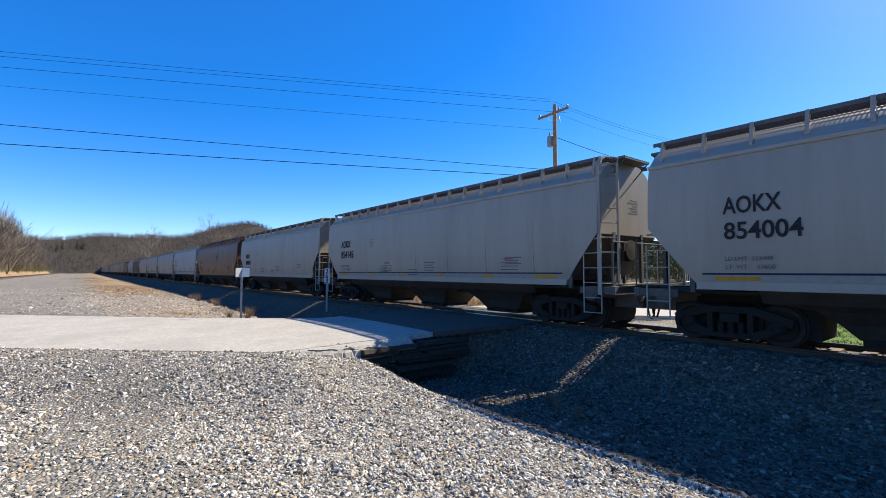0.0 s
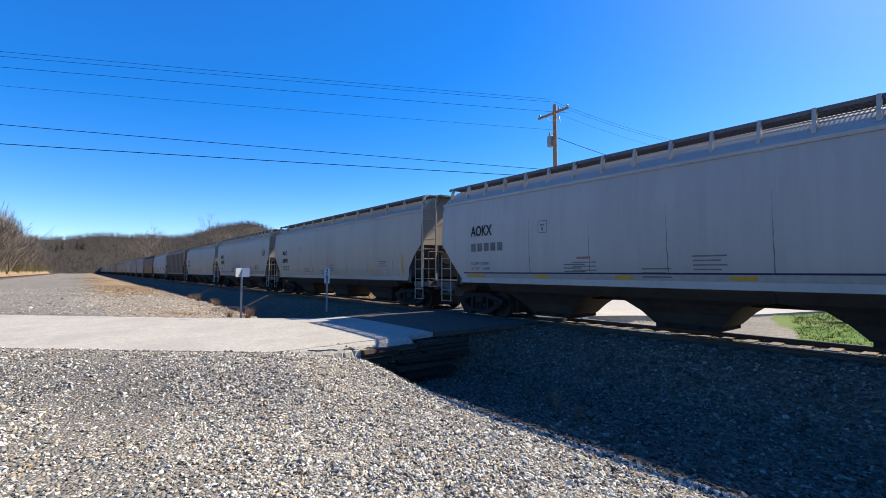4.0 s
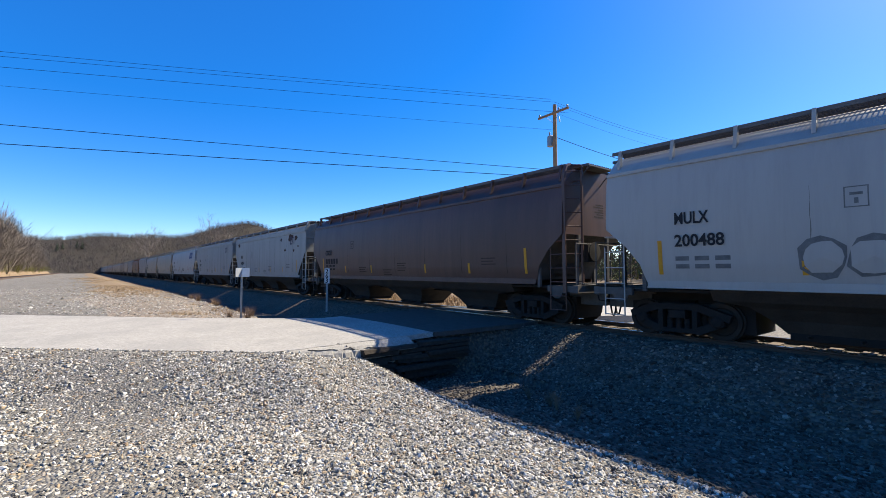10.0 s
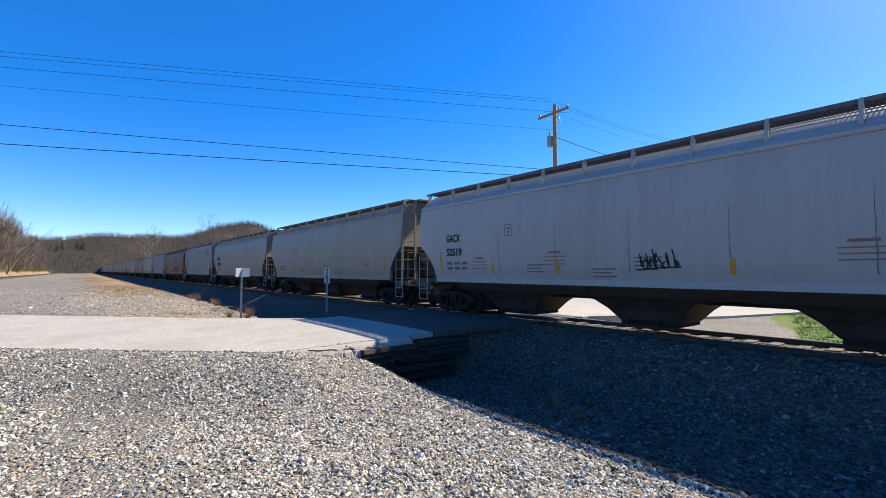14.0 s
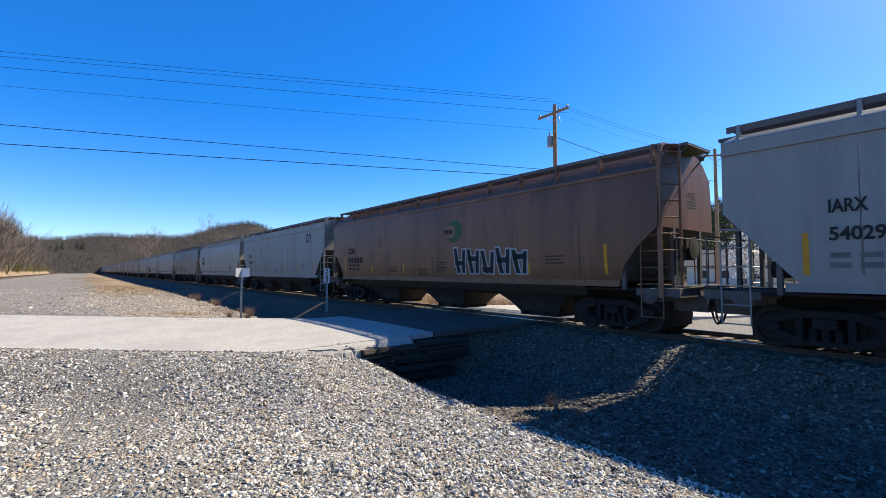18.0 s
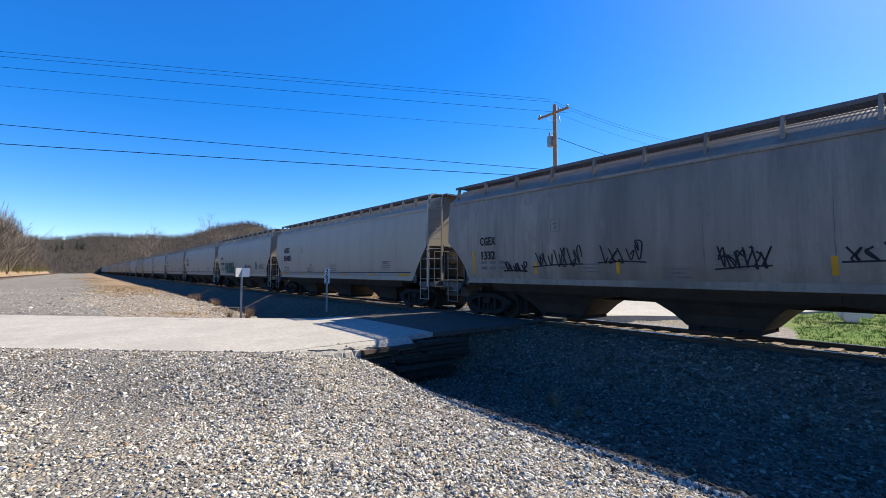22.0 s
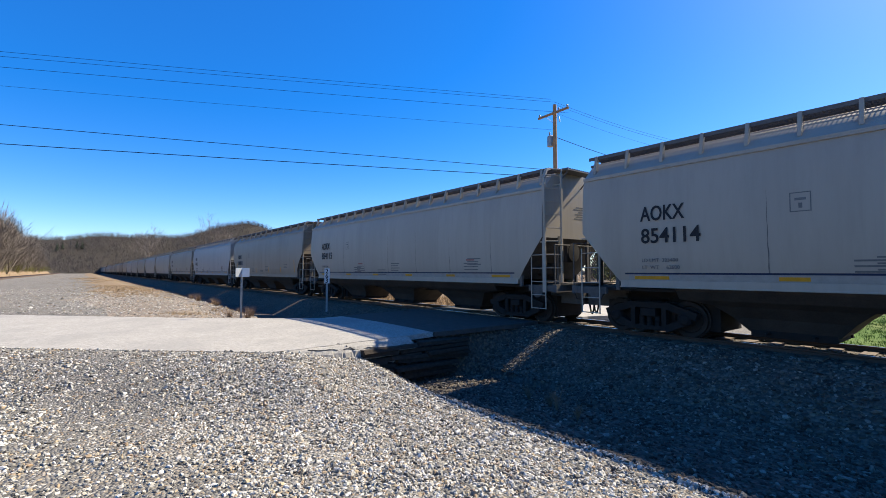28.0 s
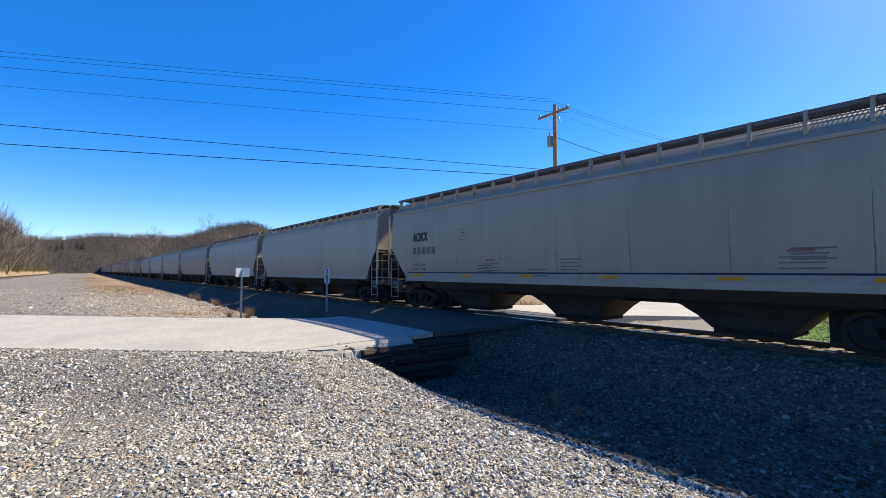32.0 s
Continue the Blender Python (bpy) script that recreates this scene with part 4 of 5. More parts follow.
def hatch_mesh(le, mat):
    w = (2 * le - 1.4) / 12 - 0.03
    return Geo().prism([(-0.42, 4.72), (0.42, 4.72), (0.30, 4.80), (-0.30, 4.80)], "x", -w, w).mesh("hatch_cover", mat)


TRAIN = []


def build_train():
    gaps = GAPS
    first = gaps[0] - 18.9
    ends = [first] + gaps
    for i, spec in enumerate(CARS):
        TRAIN.append((hopper_car(i, ends[i], ends[i + 1], *spec), (ends[i] + ends[i + 1]) / 2))
    s = ends[-1]
    for i, paint in enumerate(TAIL):
        style = "flat" if paint == "cool" else "round"
        l = 17.9 if style == "flat" else 18.8
        TRAIN.append((hopper_car(40 + i, s, s + l, style, paint, "", "", "strip" if i % 3 else "band", ()), s + l / 2))
        s += l


# ---------------------------------------------------------------- ground materials and pieces of the setting
M_LOT = gravel("pale_crushed_limestone", (0.225, 0.21, 0.182), 0.65, 28.0, 0.3, 0.03, 0.55)
M_BALLAST = gravel("grey_track_ballast", (0.115, 0.098, 0.078), 0.5, 15.0, 0.25, 0.04)


def grass_mat(name, a, b, c):
    m, nt, bs = shader(name, 0.95, 0, 0.1)
    p = world_pos(nt)
    t = ramp(nt, grain(nt, p, 6.0, 6.0, 0.7), [(0.3, a), (0.7, b)])
    t = blend(nt, ramp(nt, grain(nt, p, 0.25, 4.0, 0.6), [(0.4, (0, 0, 0)), (0.65, (0.7, 0.7, 0.7))]), t, c)
    nt.links.new(t, bs.inputs["Base Color"])
    bump(nt, bs, grain(nt, p, 30.0, 6.0, 0.7), 0.6, 0.05)
    return m


M_LAWN = grass_mat("spring_lawn", (0.05, 0.11, 0.02), (0.10, 0.17, 0.03), (0.16, 0.16, 0.06))
M_DRY = grass_mat("dry_winter_grass", (0.18, 0.125, 0.075), (0.28, 0.205, 0.125), (0.22, 0.17, 0.12))
M_MOUND = gravel("stony_earth_with_dry_weeds", (0.27, 0.225, 0.175), 0.5, 16.0, 0.4)
M_WOODS = grass_mat("leaf_litter_hillside", (0.036, 0.029, 0.023), (0.056, 0.045, 0.035), (0.044, 0.042, 0.028))


def road_mat():
    m, nt, b = shader("pale_worn_asphalt", 0.9, 0, 0.2)
    p = world_pos(nt)
    t = ramp(nt, grain(nt, p, 42.0, 8.0, 0.85), [(0.36, (0.10, 0.093, 0.082)), (0.48, (0.32, 0.30, 0.265)), (0.64, (0.52, 0.49, 0.435))])
    t = blend(nt, 0.40, t, ramp(nt, grain(nt, p, 11.0, 5.0, 0.8), [(0.35, (0.17, 0.158, 0.138)), (0.65, (0.50, 0.47, 0.415))]))
    t = blend(nt, ramp(nt, grain(nt, p, 0.6, 6.0, 0.65), [(0.45, (0, 0, 0)), (0.62, (0.5, 0.5, 0.5))]), t, (0.25, 0.238, 0.215))
    t = blend(nt, ramp(nt, grain(nt, p, 3.5, 8.0, 0.8), [(0.62, (0, 0, 0)), (0.68, (0.5, 0.5, 0.5))]), t, (0.22, 0.21, 0.20))
    nt.links.new(t, b.inputs["Base Color"])
    bump(nt, b, grain(nt, p, 80.0, 4.0, 0.7), 0.5, 0.008)
    return m


M_ROAD = road_mat()
M_RAIL = plain("rusty_rail_steel", (0.09, 0.06, 0.045), 0.55, 0.7, 0.35, 5)
M_SHINE = plain("polished_rail_head", (0.42, 0.42, 0.43), 0.22, 1.0, 0.1, 5)
M_TIE = plain("weathered_creosote_wood", (0.17, 0.125, 0.09), 0.9, 0, 0.5, 6)
M_TIMBER = plain("brown_pole_wood", (0.30, 0.19, 0.11), 0.85, 0, 0.35, 3)
M_GALV = plain("galvanised_post_steel", (0.30, 0.31, 0.31), 0.5, 0.7, 0.2, 9)
M_WIRE = plain("black_cable", (0.015, 0.015, 0.017), 0.95, 0.0, 0.1, 3, 0.02)
M_DARKROAD = plain("dark_crossing_asphalt", (0.07, 0.068, 0.066), 0.9, 0, 0.3, 6)

M_PATCHED = plain("patched_grey_asphalt", (0.075, 0.066, 0.057), 0.9, 0, 0.35, 5)
M_BED = gravel("brown_siding_ballast", (0.13, 0.095, 0.07), 0.4, 10.0, 0.3)
build_ground([M_LOT, M_BALLAST, M_LAWN, M_DRY, M_MOUND, M_WOODS, M_BED])


def strip_mesh(name, n0, n1, near, far, step, top, mat, depth=0.16, cols=10, ragged=0.0):
    """A paved band between two edges, with a crown, side faces and a ragged edge."""
    ns = np.linspace(n0, n1, int((n1 - n0) / step) + 2)
    r = np.random.default_rng(3)
    rows = []
    for n in ns:
        a, b = float(near(np.array(n))), float(far(np.array(n)))
        a += ragged * (float(lumps(np.array(n * 1.7), np.array(0.0), 21)) + 0.35 * r.normal())
        b += ragged * (float(lumps(np.array(n * 1.7), np.array(9.0), 22)) + 0.35 * r.normal())
        t = np.linspace(0, 1, cols)
        s = a + (b - a) * t
        z = top + float(road_top(np.array(n))) + 0.03 * (1 - (2 * t - 1) ** 2) + hill(s, np.full_like(s, n))
        rows.append(np.stack([np.r_[a - 0.02, s, b + 0.02], np.full(cols + 2, n), np.r_[z[0] - depth, z, z[-1] - depth]], -1))
    v = np.array(rows)
    a, b = v.shape[:2]
    i = (np.arange(a - 1)[:, None] * b + np.arange(b - 1)[None, :]).ravel()
    return array_mesh(name, v.reshape(-1, 3), np.stack([i, i + 1, i + b + 1, i + b], -1), mat, False)


thing("road", "pale worn asphalt road sloping up to the crossing", "road", "", "structure",
      strip_mesh("road", 4.75, 80, road_near, road_far, 0.25, 0.0, M_ROAD, 0.12, 12, 0.05))
thing("road", "darker patched asphalt approach beside the rails", "road", "", "structure",
      strip_mesh("road", 1.52, 4.75, road_near, road_far, 0.2, 0.0, M_PATCHED, 0.12, 12, 0.05))
thing("road", "pale asphalt road beyond the rails", "road", "", "structure",
      strip_mesh("road", -40, -1.52, road_near, road_far, 0.4, 0.0, M_ROAD, 0.3, 12, 0.05))
thing("road", "pale concrete street behind the lawn", "road", "", "structure",
      array_mesh("street", [(x, y, -0.30 + 0.02 * i) for x in np.arange(-150, 300, 10) for i, y in enumerate((-44, -40, -34, -29, -28.9))],
                 [(5 * j + i, 5 * j + i + 1, 5 * j + i + 6, 5 * j + i + 5) for j in range(44) for i in range(4)], M_ROAD))


def rail_mesh(name, x0, x1, mat):
    pr = [(-0.07, -0.175), (0.07, -0.175), (0.07, -0.16), (0.012, -0.145), (0.010, -0.05), (0.036, -0.035), (0.036, -0.006), (0.028, 0.0),
          (-0.028, 0.0), (-0.036, -0.006), (-0.036, -0.035), (-0.010, -0.05), (-0.012, -0.145), (-0.07, -0.16)]
    me = Geo().prism(pr, "x", x0, x1).mesh(name, mat)
    me.materials.append(M_SHINE)
    for p in me.polygons:
        if p.normal.z > 0.9 and p.center.z > -0.01:
            p.material_index = 1
    return me


track = thing("railway_track", "rusty steel rails on weathered timber ties in ballast", "railway track", "", "structure")
for y in (-0.755, 0.755):
    part("rail", shared("rail", lambda: rail_mesh("rail", -700, 1300, M_RAIL)), track, "rail with a polished head", pose(0, y, 0))
siding = thing("railway_track", "rusty siding track beside a dry grass bank", "railway track", "", "structure")
for y in (-0.755, 0.755):
    part("rail", shared("rail2", lambda: rail_mesh("rail", 20, 900, M_RAIL)), siding, "", pose(0, 26.5 + y, 0.25))
g = Geo()
for i in range(700):
    g.box(20 + 0.6 * i, 20.23 + 0.6 * i, 25.2, 27.8, 0.0, 0.06)
tagged(part("ties", g.mesh("ties", M_TIE), siding), "", "", "", "stuff")
cross = thing("crossing_surface", "dark asphalt filling between the rails at the road crossing", "crossing surface", "", "structure",
              Geo().box(9.5, 15.9, -0.66, 0.66, -0.2, -0.012).mesh("crossing_surface", M_DARKROAD))
for y in (0.85, -1.54):
    part("flank", Geo().box(9.5, 15.9, y, y + 0.69, -0.22, -0.02).mesh("flank", M_DARKROAD), cross)

# ---------------------------------------------------------------- loose stone
def rock_variants(k=18):
    """Worn stones: twelve-cornered solids, flattened and knocked out of shape."""
    q = (1 + 5 ** 0.5) / 2
    v = np.array([(-1, q, 0), (1, q, 0), (-1, -q, 0), (1, -q, 0), (0, -1, q), (0, 1, q), (0, -1, -q), (0, 1, -q), (q, 0, -1), (q, 0, 1), (-q, 0, -1), (-q, 0, 1)]) / 1.9
    f = np.array([(0, 11, 5), (0, 5, 1), (0, 1, 7), (0, 7, 10), (0, 10, 11), (1, 5, 9), (5, 11, 4), (11, 10, 2), (10, 7, 6), (7, 1, 8),
                  (3, 9, 4), (3, 4, 2), (3, 2, 6), (3, 6, 8), (3, 8, 9), (4, 9, 5), (2, 4, 11), (6, 2, 10), (8, 6, 7), (9, 8, 1)])
    return [(v + RNG.uniform(-0.22, 0.22, (12, 3))) * np.array([1.25, RNG.uniform(0.6, 0.95), RNG.uniform(0.38, 0.62)]) for _ in range(k)], f


ROCKS, ROCK_F = rock_variants()


def scatter_stones(name, label, s, n, size, mat, sink=0.0):
    count = len(s)
    pick = RNG.integers(0, len(ROCKS), count)
    base = np.array(ROCKS)[pick]
    q = RNG.normal(size=(count, 4)) * np.array([1, 0.34, 0.34, 1])
    q /= np.linalg.norm(q, axis=1, keepdims=True)
    w, x, y, z = q.T
    R = np.stack([1 - 2 * (y * y + z * z), 2 * (x * y - z * w), 2 * (x * z + y * w), 2 * (x * y + z * w), 1 - 2 * (x * x + z * z), 2 * (y * z - x * w),
                  2 * (x * z - y * w), 2 * (y * z + x * w), 1 - 2 * (x * x + y * y)], -1).reshape(-1, 3, 3)
    v = np.einsum("kij,kvj->kvi", R, base) * size[:, None, None]
    c = np.stack([s, n, ground_z(s, n) + size * sink], -1)
    v = (v + c[:, None, :]).reshape(-1, 3)
    f = (ROCK_F[None] + 12 * np.arange(count)[:, None, None]).reshape(-1, 3)
    return thing(name, label, "gravel", "", "stuff", array_mesh(name, v, f, mat))


PALE = stones_mat("pale_stones", [(0.0, (0.07, 0.065, 0.058)), (0.18, (0.20, 0.19, 0.165)), (0.45, (0.40, 0.375, 0.32)), (0.80, (0.68, 0.65, 0.58)), (0.88, (0.46, 0.37, 0.24)), (0.96, (0.34, 0.24, 0.15)), (1.0, (0.22, 0.16, 0.12))])
GREY = stones_mat("ballast_stones", [(0.0, (0.04, 0.034, 0.027)), (0.4, (0.088, 0.075, 0.059)), (0.8, (0.155, 0.136, 0.108)), (0.95, (0.32, 0.288, 0.234)), (1.0, (0.11, 0.075, 0.05))])


def lot_points(count):
    s, n = RNG.uniform(0.0, 14.5, count), RNG.uniform(6.95, 15.0, count)
    r = np.hypot(s, n - EYE[1])
    keep = (s < road_near(n) - 0.1) & (r > 2.2) & (RNG.uniform(0, 1, count) < np.clip(1.35 - r / 14.0, 0.15, 1))
    m = n + 0.5 * lumps(s * 0.6, n * 0.6, 9)
    worn = soft(10.4, 11.4, m) * (1 - 0.6 * soft(12.4, 13.2, m))
    keep &= RNG.uniform(0, 1, count) > 0.72 * worn
    return s[keep], n[keep]


s_, n_ = lot_points(120000)
scatter_stones("lot_gravel", "pale crushed limestone pieces scattered over the lot", s_, n_, RNG.lognormal(math.log(0.0235), 0.27, len(s_)), PALE)
s_, n_ = RNG.uniform(-3.0, 14.0, 26000), RNG.uniform(1.3, 7.1, 26000)
k_ = (s_ < 9.6)
scatter_stones("ballast_gravel", "grey ballast stones down the track shoulder", s_[k_], n_[k_], RNG.lognormal(math.log(0.026), 0.33, int(k_.sum())), GREY)
s_, n_ = RNG.uniform(-6.0, 30.0, 9000), RNG.uniform(-1.6, 1.3, 9000)
k_ = (s_ < 9.4) | (s_ > 16)
scatter_stones("ballast_gravel", "grey ballast stones between the ties", s_[k_], n_[k_], RNG.lognormal(math.log(0.024), 0.3, int(k_.sum())), GREY)
s_, n_ = RNG.uniform(16.5, 45.0, 9000), RNG.uniform(6.8, 13.0, 9000)
k_ = s_ > road_far(n_) + 0.2
scatter_stones("mound_gravel", "old pale stones on the weedy mound", s_[k_], n_[k_], RNG.lognormal(math.log(0.020), 0.45, int(k_.sum())), PALE)
s_, n_ = RNG.uniform(16.5, 60.0, 9000), RNG.uniform(11.0, 24.0, 9000)
k_ = s_ > road_far(n_) + 0.2
scatter_stones("lane_gravel", "pale loose gravel along the lane", s_[k_], n_[k_], RNG.lognormal(math.log(0.024), 0.4, int(k_.sum())), PALE)
n_ = RNG.uniform(6.8, 16.0, 1500)
s_ = road_near(n_) + np.abs(RNG.normal(0, 0.22, 1500)) - 0.1
v_ = RNG.lognormal(math.log(0.014), 0.35, 1500)
scatter_stones("edge_gravel", "gravel spilled over the road edge", s_, n_, v_, PALE, 0.6)


# ---------------------------------------------------------------- trees
def limbs(seed, height, depth=4, spread=0.55, lean=0.0, broad=False):
    """Branch segments of a bare tree: (start, end, radius at start, radius at end)."""
    r = random.Random(seed)
    out = []

    def grow(p, d, l, w, k):
        q = p + d * l
        out.append((p, q, w, w * 0.62))
        if k == 0:
            return
        e = (d + Vector((r.gauss(0, 0.26), r.gauss(0, 0.26), 0.10))).normalized()
        grow(q, e, l * r.uniform(0.68, 0.84), w * 0.62, k - 1)
        for _ in range(3 if broad else r.randint(2, 3) if k > 1 else 3):
            e = (d * 0.8 + Vector((r.gauss(0, spread * 1.25), r.gauss(0, spread * 1.25), r.gauss(0.30, spread * 0.35)))).normalized()
            grow(p + d * l * r.uniform(0.45, 1.0), e, l * (r.uniform(0.62, 0.86) if broad else r.uniform(0.5, 0.8)), w * 0.5, k - 1)

    grow(Vector((0, 0, -0.3)), Vector((lean, 0, 1)).normalized(), height * 0.30, height * 0.016, depth)
    return out


def tree_arrays(seed, height, depth, sides, spread=0.5, broad=False):
    """Points and triangles of a bare tree; thin ends are single slivers."""
    vs, fs = [], []
    r = random.Random(seed + 5)
    for p, q, a, b in limbs(seed, height, depth, spread, 0.0, broad):
        d = (q - p).normalized()
        u = d.orthogonal().normalized()
        w = d.cross(u)
        k = len(vs)
        if a > height * 0.004 and sides > 2:
            for i in range(sides):
                c, s = math.cos(6.283 * i / sides), math.sin(6.283 * i / sides)
                vs += [p + (u * c + w * s) * a, q + (u * c + w * s) * b]
            for i in range(sides):
                j = (i + 1) % sides
                fs += [(k + 2 * i, k + 2 * j, k + 2 * j + 1), (k + 2 * i, k + 2 * j + 1, k + 2 * i + 1)]
        else:
            t = r.uniform(0, 3.14)
            o = (u * math.cos(t) + w * math.sin(t)) * max(a, height * 0.0015) * 1.0
            vs += [p - o, p + o, q]
            fs += [(k, k + 1, k + 2)]
    return np.array([tuple(v) for v in vs]), np.array(fs)


def bark_mat(name, a, b):
    m, nt, bs = shader(name, 0.95, 0, 0.1)
    g = nt.nodes.new("ShaderNodeNewGeometry")
    t = ramp(nt, grain(nt, g.outputs["Position"], 0.03, 3.0, 0.6), [(0.35, a), (0.65, b)])
    t = blend(nt, 0.5, t, ramp(nt, grain(nt, g.outputs["Position"], 2.0, 4.0, 0.7), [(0.3, tuple(v * 0.6 for v in a)), (0.7, b)]))
    nt.links.new(t, bs.inputs["Base Color"])
    return m


M_BARK = bark_mat("grey_bare_branches", (0.15, 0.125, 0.105), (0.22, 0.185, 0.155))
M_BARKF = bark_mat("distant_bare_woods", (0.080, 0.068, 0.062), (0.120, 0.102, 0.091))
M_BUD = bark_mat("budding_twigs", (0.12, 0.12, 0.04), (0.19, 0.17, 0.06))
M_OLIVE = bark_mat("olive_spring_leaves", (0.07, 0.08, 0.032), (0.125, 0.135, 0.055))
M_RUSSET = bark_mat("russet_buds", (0.11, 0.07, 0.05), (0.16, 0.10, 0.07))
M_BLOSSOM = plain("white_blossom", (0.72, 0.70, 0.66), 0.9, 0, 0.2, 3)
M_PINE = plain("dull_evergreen", (0.06, 0.08, 0.05), 0.95, 0, 0.4, 2)


def woods(name, label, points, heights, mat, templates):
    """Many bare trees as one stand: copies of a few templates, turned and scaled."""
    vs, fs, k = [], [], 0
    for (s, n, z), h in zip(points, heights):
        v, f = templates[RNG.integers(0, len(templates))]
        a = RNG.uniform(0, 6.283)
        c, d = math.cos(a), math.sin(a)
        w = h * RNG.uniform(0.85, 1.2)
        vs.append(np.stack([s + (v[:, 0] * c - v[:, 1] * d) * w, n + (v[:, 0] * d + v[:, 1] * c) * w, z + v[:, 2] * h], -1))
        fs.append(f + k)
        k += len(v)
    return thing(name, label, "trees", "", "stuff", array_mesh(name, np.concatenate(vs), np.concatenate(fs), mat))


FAR_T = [tree_arrays(i, 1.0, 3, 2, 0.50) for i in range(6)]
MID_T = [tree_arrays(20 + i, 1.0, 4, 3, 0.48) for i in range(5)]


def clump_arrays(seed, leaves=110):
    """Unit-high bushy crown in early leaf: a stem and many small slips."""
    r = np.random.default_rng(seed)
    u = r.uniform(0.12, 1.0, leaves)
    rad = 0.34 * np.sqrt(r.uniform(0, 1, leaves)) * np.sin(np.pi * (0.15 + 0.8 * u)) * r.uniform(0.7, 1.2, leaves)
    a = r.uniform(0, 6.283, leaves)
    c = np.stack([rad * np.cos(a), rad * np.sin(a), u], -1)
    v = (c[:, None, :] + r.normal(size=(leaves, 3, 3)) * 0.035).reshape(-1, 3)
    stem = np.array([(-0.015, 0, 0), (0.015, 0, 0), (0, 0, 0.7)])
    return np.concatenate([stem, v]), np.arange(3 + 3 * leaves).reshape(-1, 3)


CLUMP_T = [clump_arrays(70 + i) for i in range(5)]
BANK_T = [tree_arrays(40 + i, 1.0, 5, 3, 0.27) for i in range(4)]


def polar_points(count, a0, a1, r0, r1):
    a, r = np.radians(RNG.uniform(a0, a1, count)), np.sqrt(RNG.uniform(r0 ** 2, r1 ** 2, count))
    s, n = EYE[0] + r * np.cos(a), EYE[1] - r * np.sin(a)
    return np.stack([s, n, ground_z(s, n) - 0.3], -1)


pts = polar_points(6500, -9, 34, 430, 800)
woods("hillside_woods", "bare grey-brown winter woods on the far ridge", pts, RNG.uniform(11, 18, len(pts)), M_BARKF, FAR_T)
pts = polar_points(900, 2, 30, 250, 440)
pts = pts[pts[:, 1] < -25]
woods("valley_woods", "bare trees across the valley floor", pts, RNG.uniform(8, 14, len(pts)), M_BARKF, FAR_T)
pts = polar_points(4200, 56, 104, 95, 330)
woods("hillside_woods", "bare budding woods on the hillside behind the lawn", pts, RNG.uniform(9, 16, len(pts)), M_BARKF, FAR_T)
pts = polar_points(300, 58, 100, 84, 190)
woods("budding_woods", "yellow-green budding trees on the hillside", pts, RNG.uniform(4, 12, len(pts)), M_BUD, MID_T)
pts = polar_points(420, 57, 102, 80, 175)
woods("hillside_thicket", "olive thicket in early leaf at the foot of the hillside", pts, RNG.uniform(3, 10, len(pts)), M_OLIVE, CLUMP_T)
pts = polar_points(130, 57, 102, 95, 190)
woods("hillside_thicket", "reddish brown budding thicket on the hillside", pts, RNG.uniform(4, 10, len(pts)), M_RUSSET, CLUMP_T)
s_, n_ = 170 + 230 * RNG.uniform(0, 1, 700) ** 1.3, 32.5 + 30 * RNG.uniform(0, 1, 700) ** 1.7
woods("bank_woods", "tangled bare trees on the bank above the siding", np.stack([s_, n_, ground_z(s_, n_) - 0.3], -1), RNG.uniform(0.7, 1.1, 700) * np.interp(s_, [170, 230, 330, 400], [29, 28, 22, 15]), M_BARK, BANK_T)
s_, n_ = RNG.uniform(150, 440, 420), RNG.uniform(31.5, 37, 420)
woods("bank_scrub", "low tangled scrub along the bank", np.stack([s_, n_, ground_z(s_, n_) - 0.2], -1), RNG.uniform(2.5, 8.0, 420), M_BUD, MID_T)


def bare_tree(label, s, n, h, seed, mat=None, group=""):
    t = thing("tree", label, "tree", group, "", None, pose(s, n, float(ground_z(np.array(s), np.array(n)))))
    v, f = tree_arrays(seed, h, 5, 5, 0.50, True)
    segs = limbs(seed, h, 5, 0.50, 0.0, True)
    g = Geo()
    for p, q, a, b in segs[:1]:
        g.tube(p, q, a, 8, b)
    part("trunk", g.mesh("trunk", mat or M_BARK, 60), t)
    part("crown", array_mesh("crown", v, f, mat or M_BARK), t, "bare branching twigs")
    return t


bare_tree("tall bare spreading tree beside the railway", 158, -19, 21, 61)
bare_tree("tall bare rounded tree on the valley side", 300, -16, 29, 64)
bare_tree("bare tree behind the railway in early bud", 48.5, -24, 12.2, 66, M_BUD)


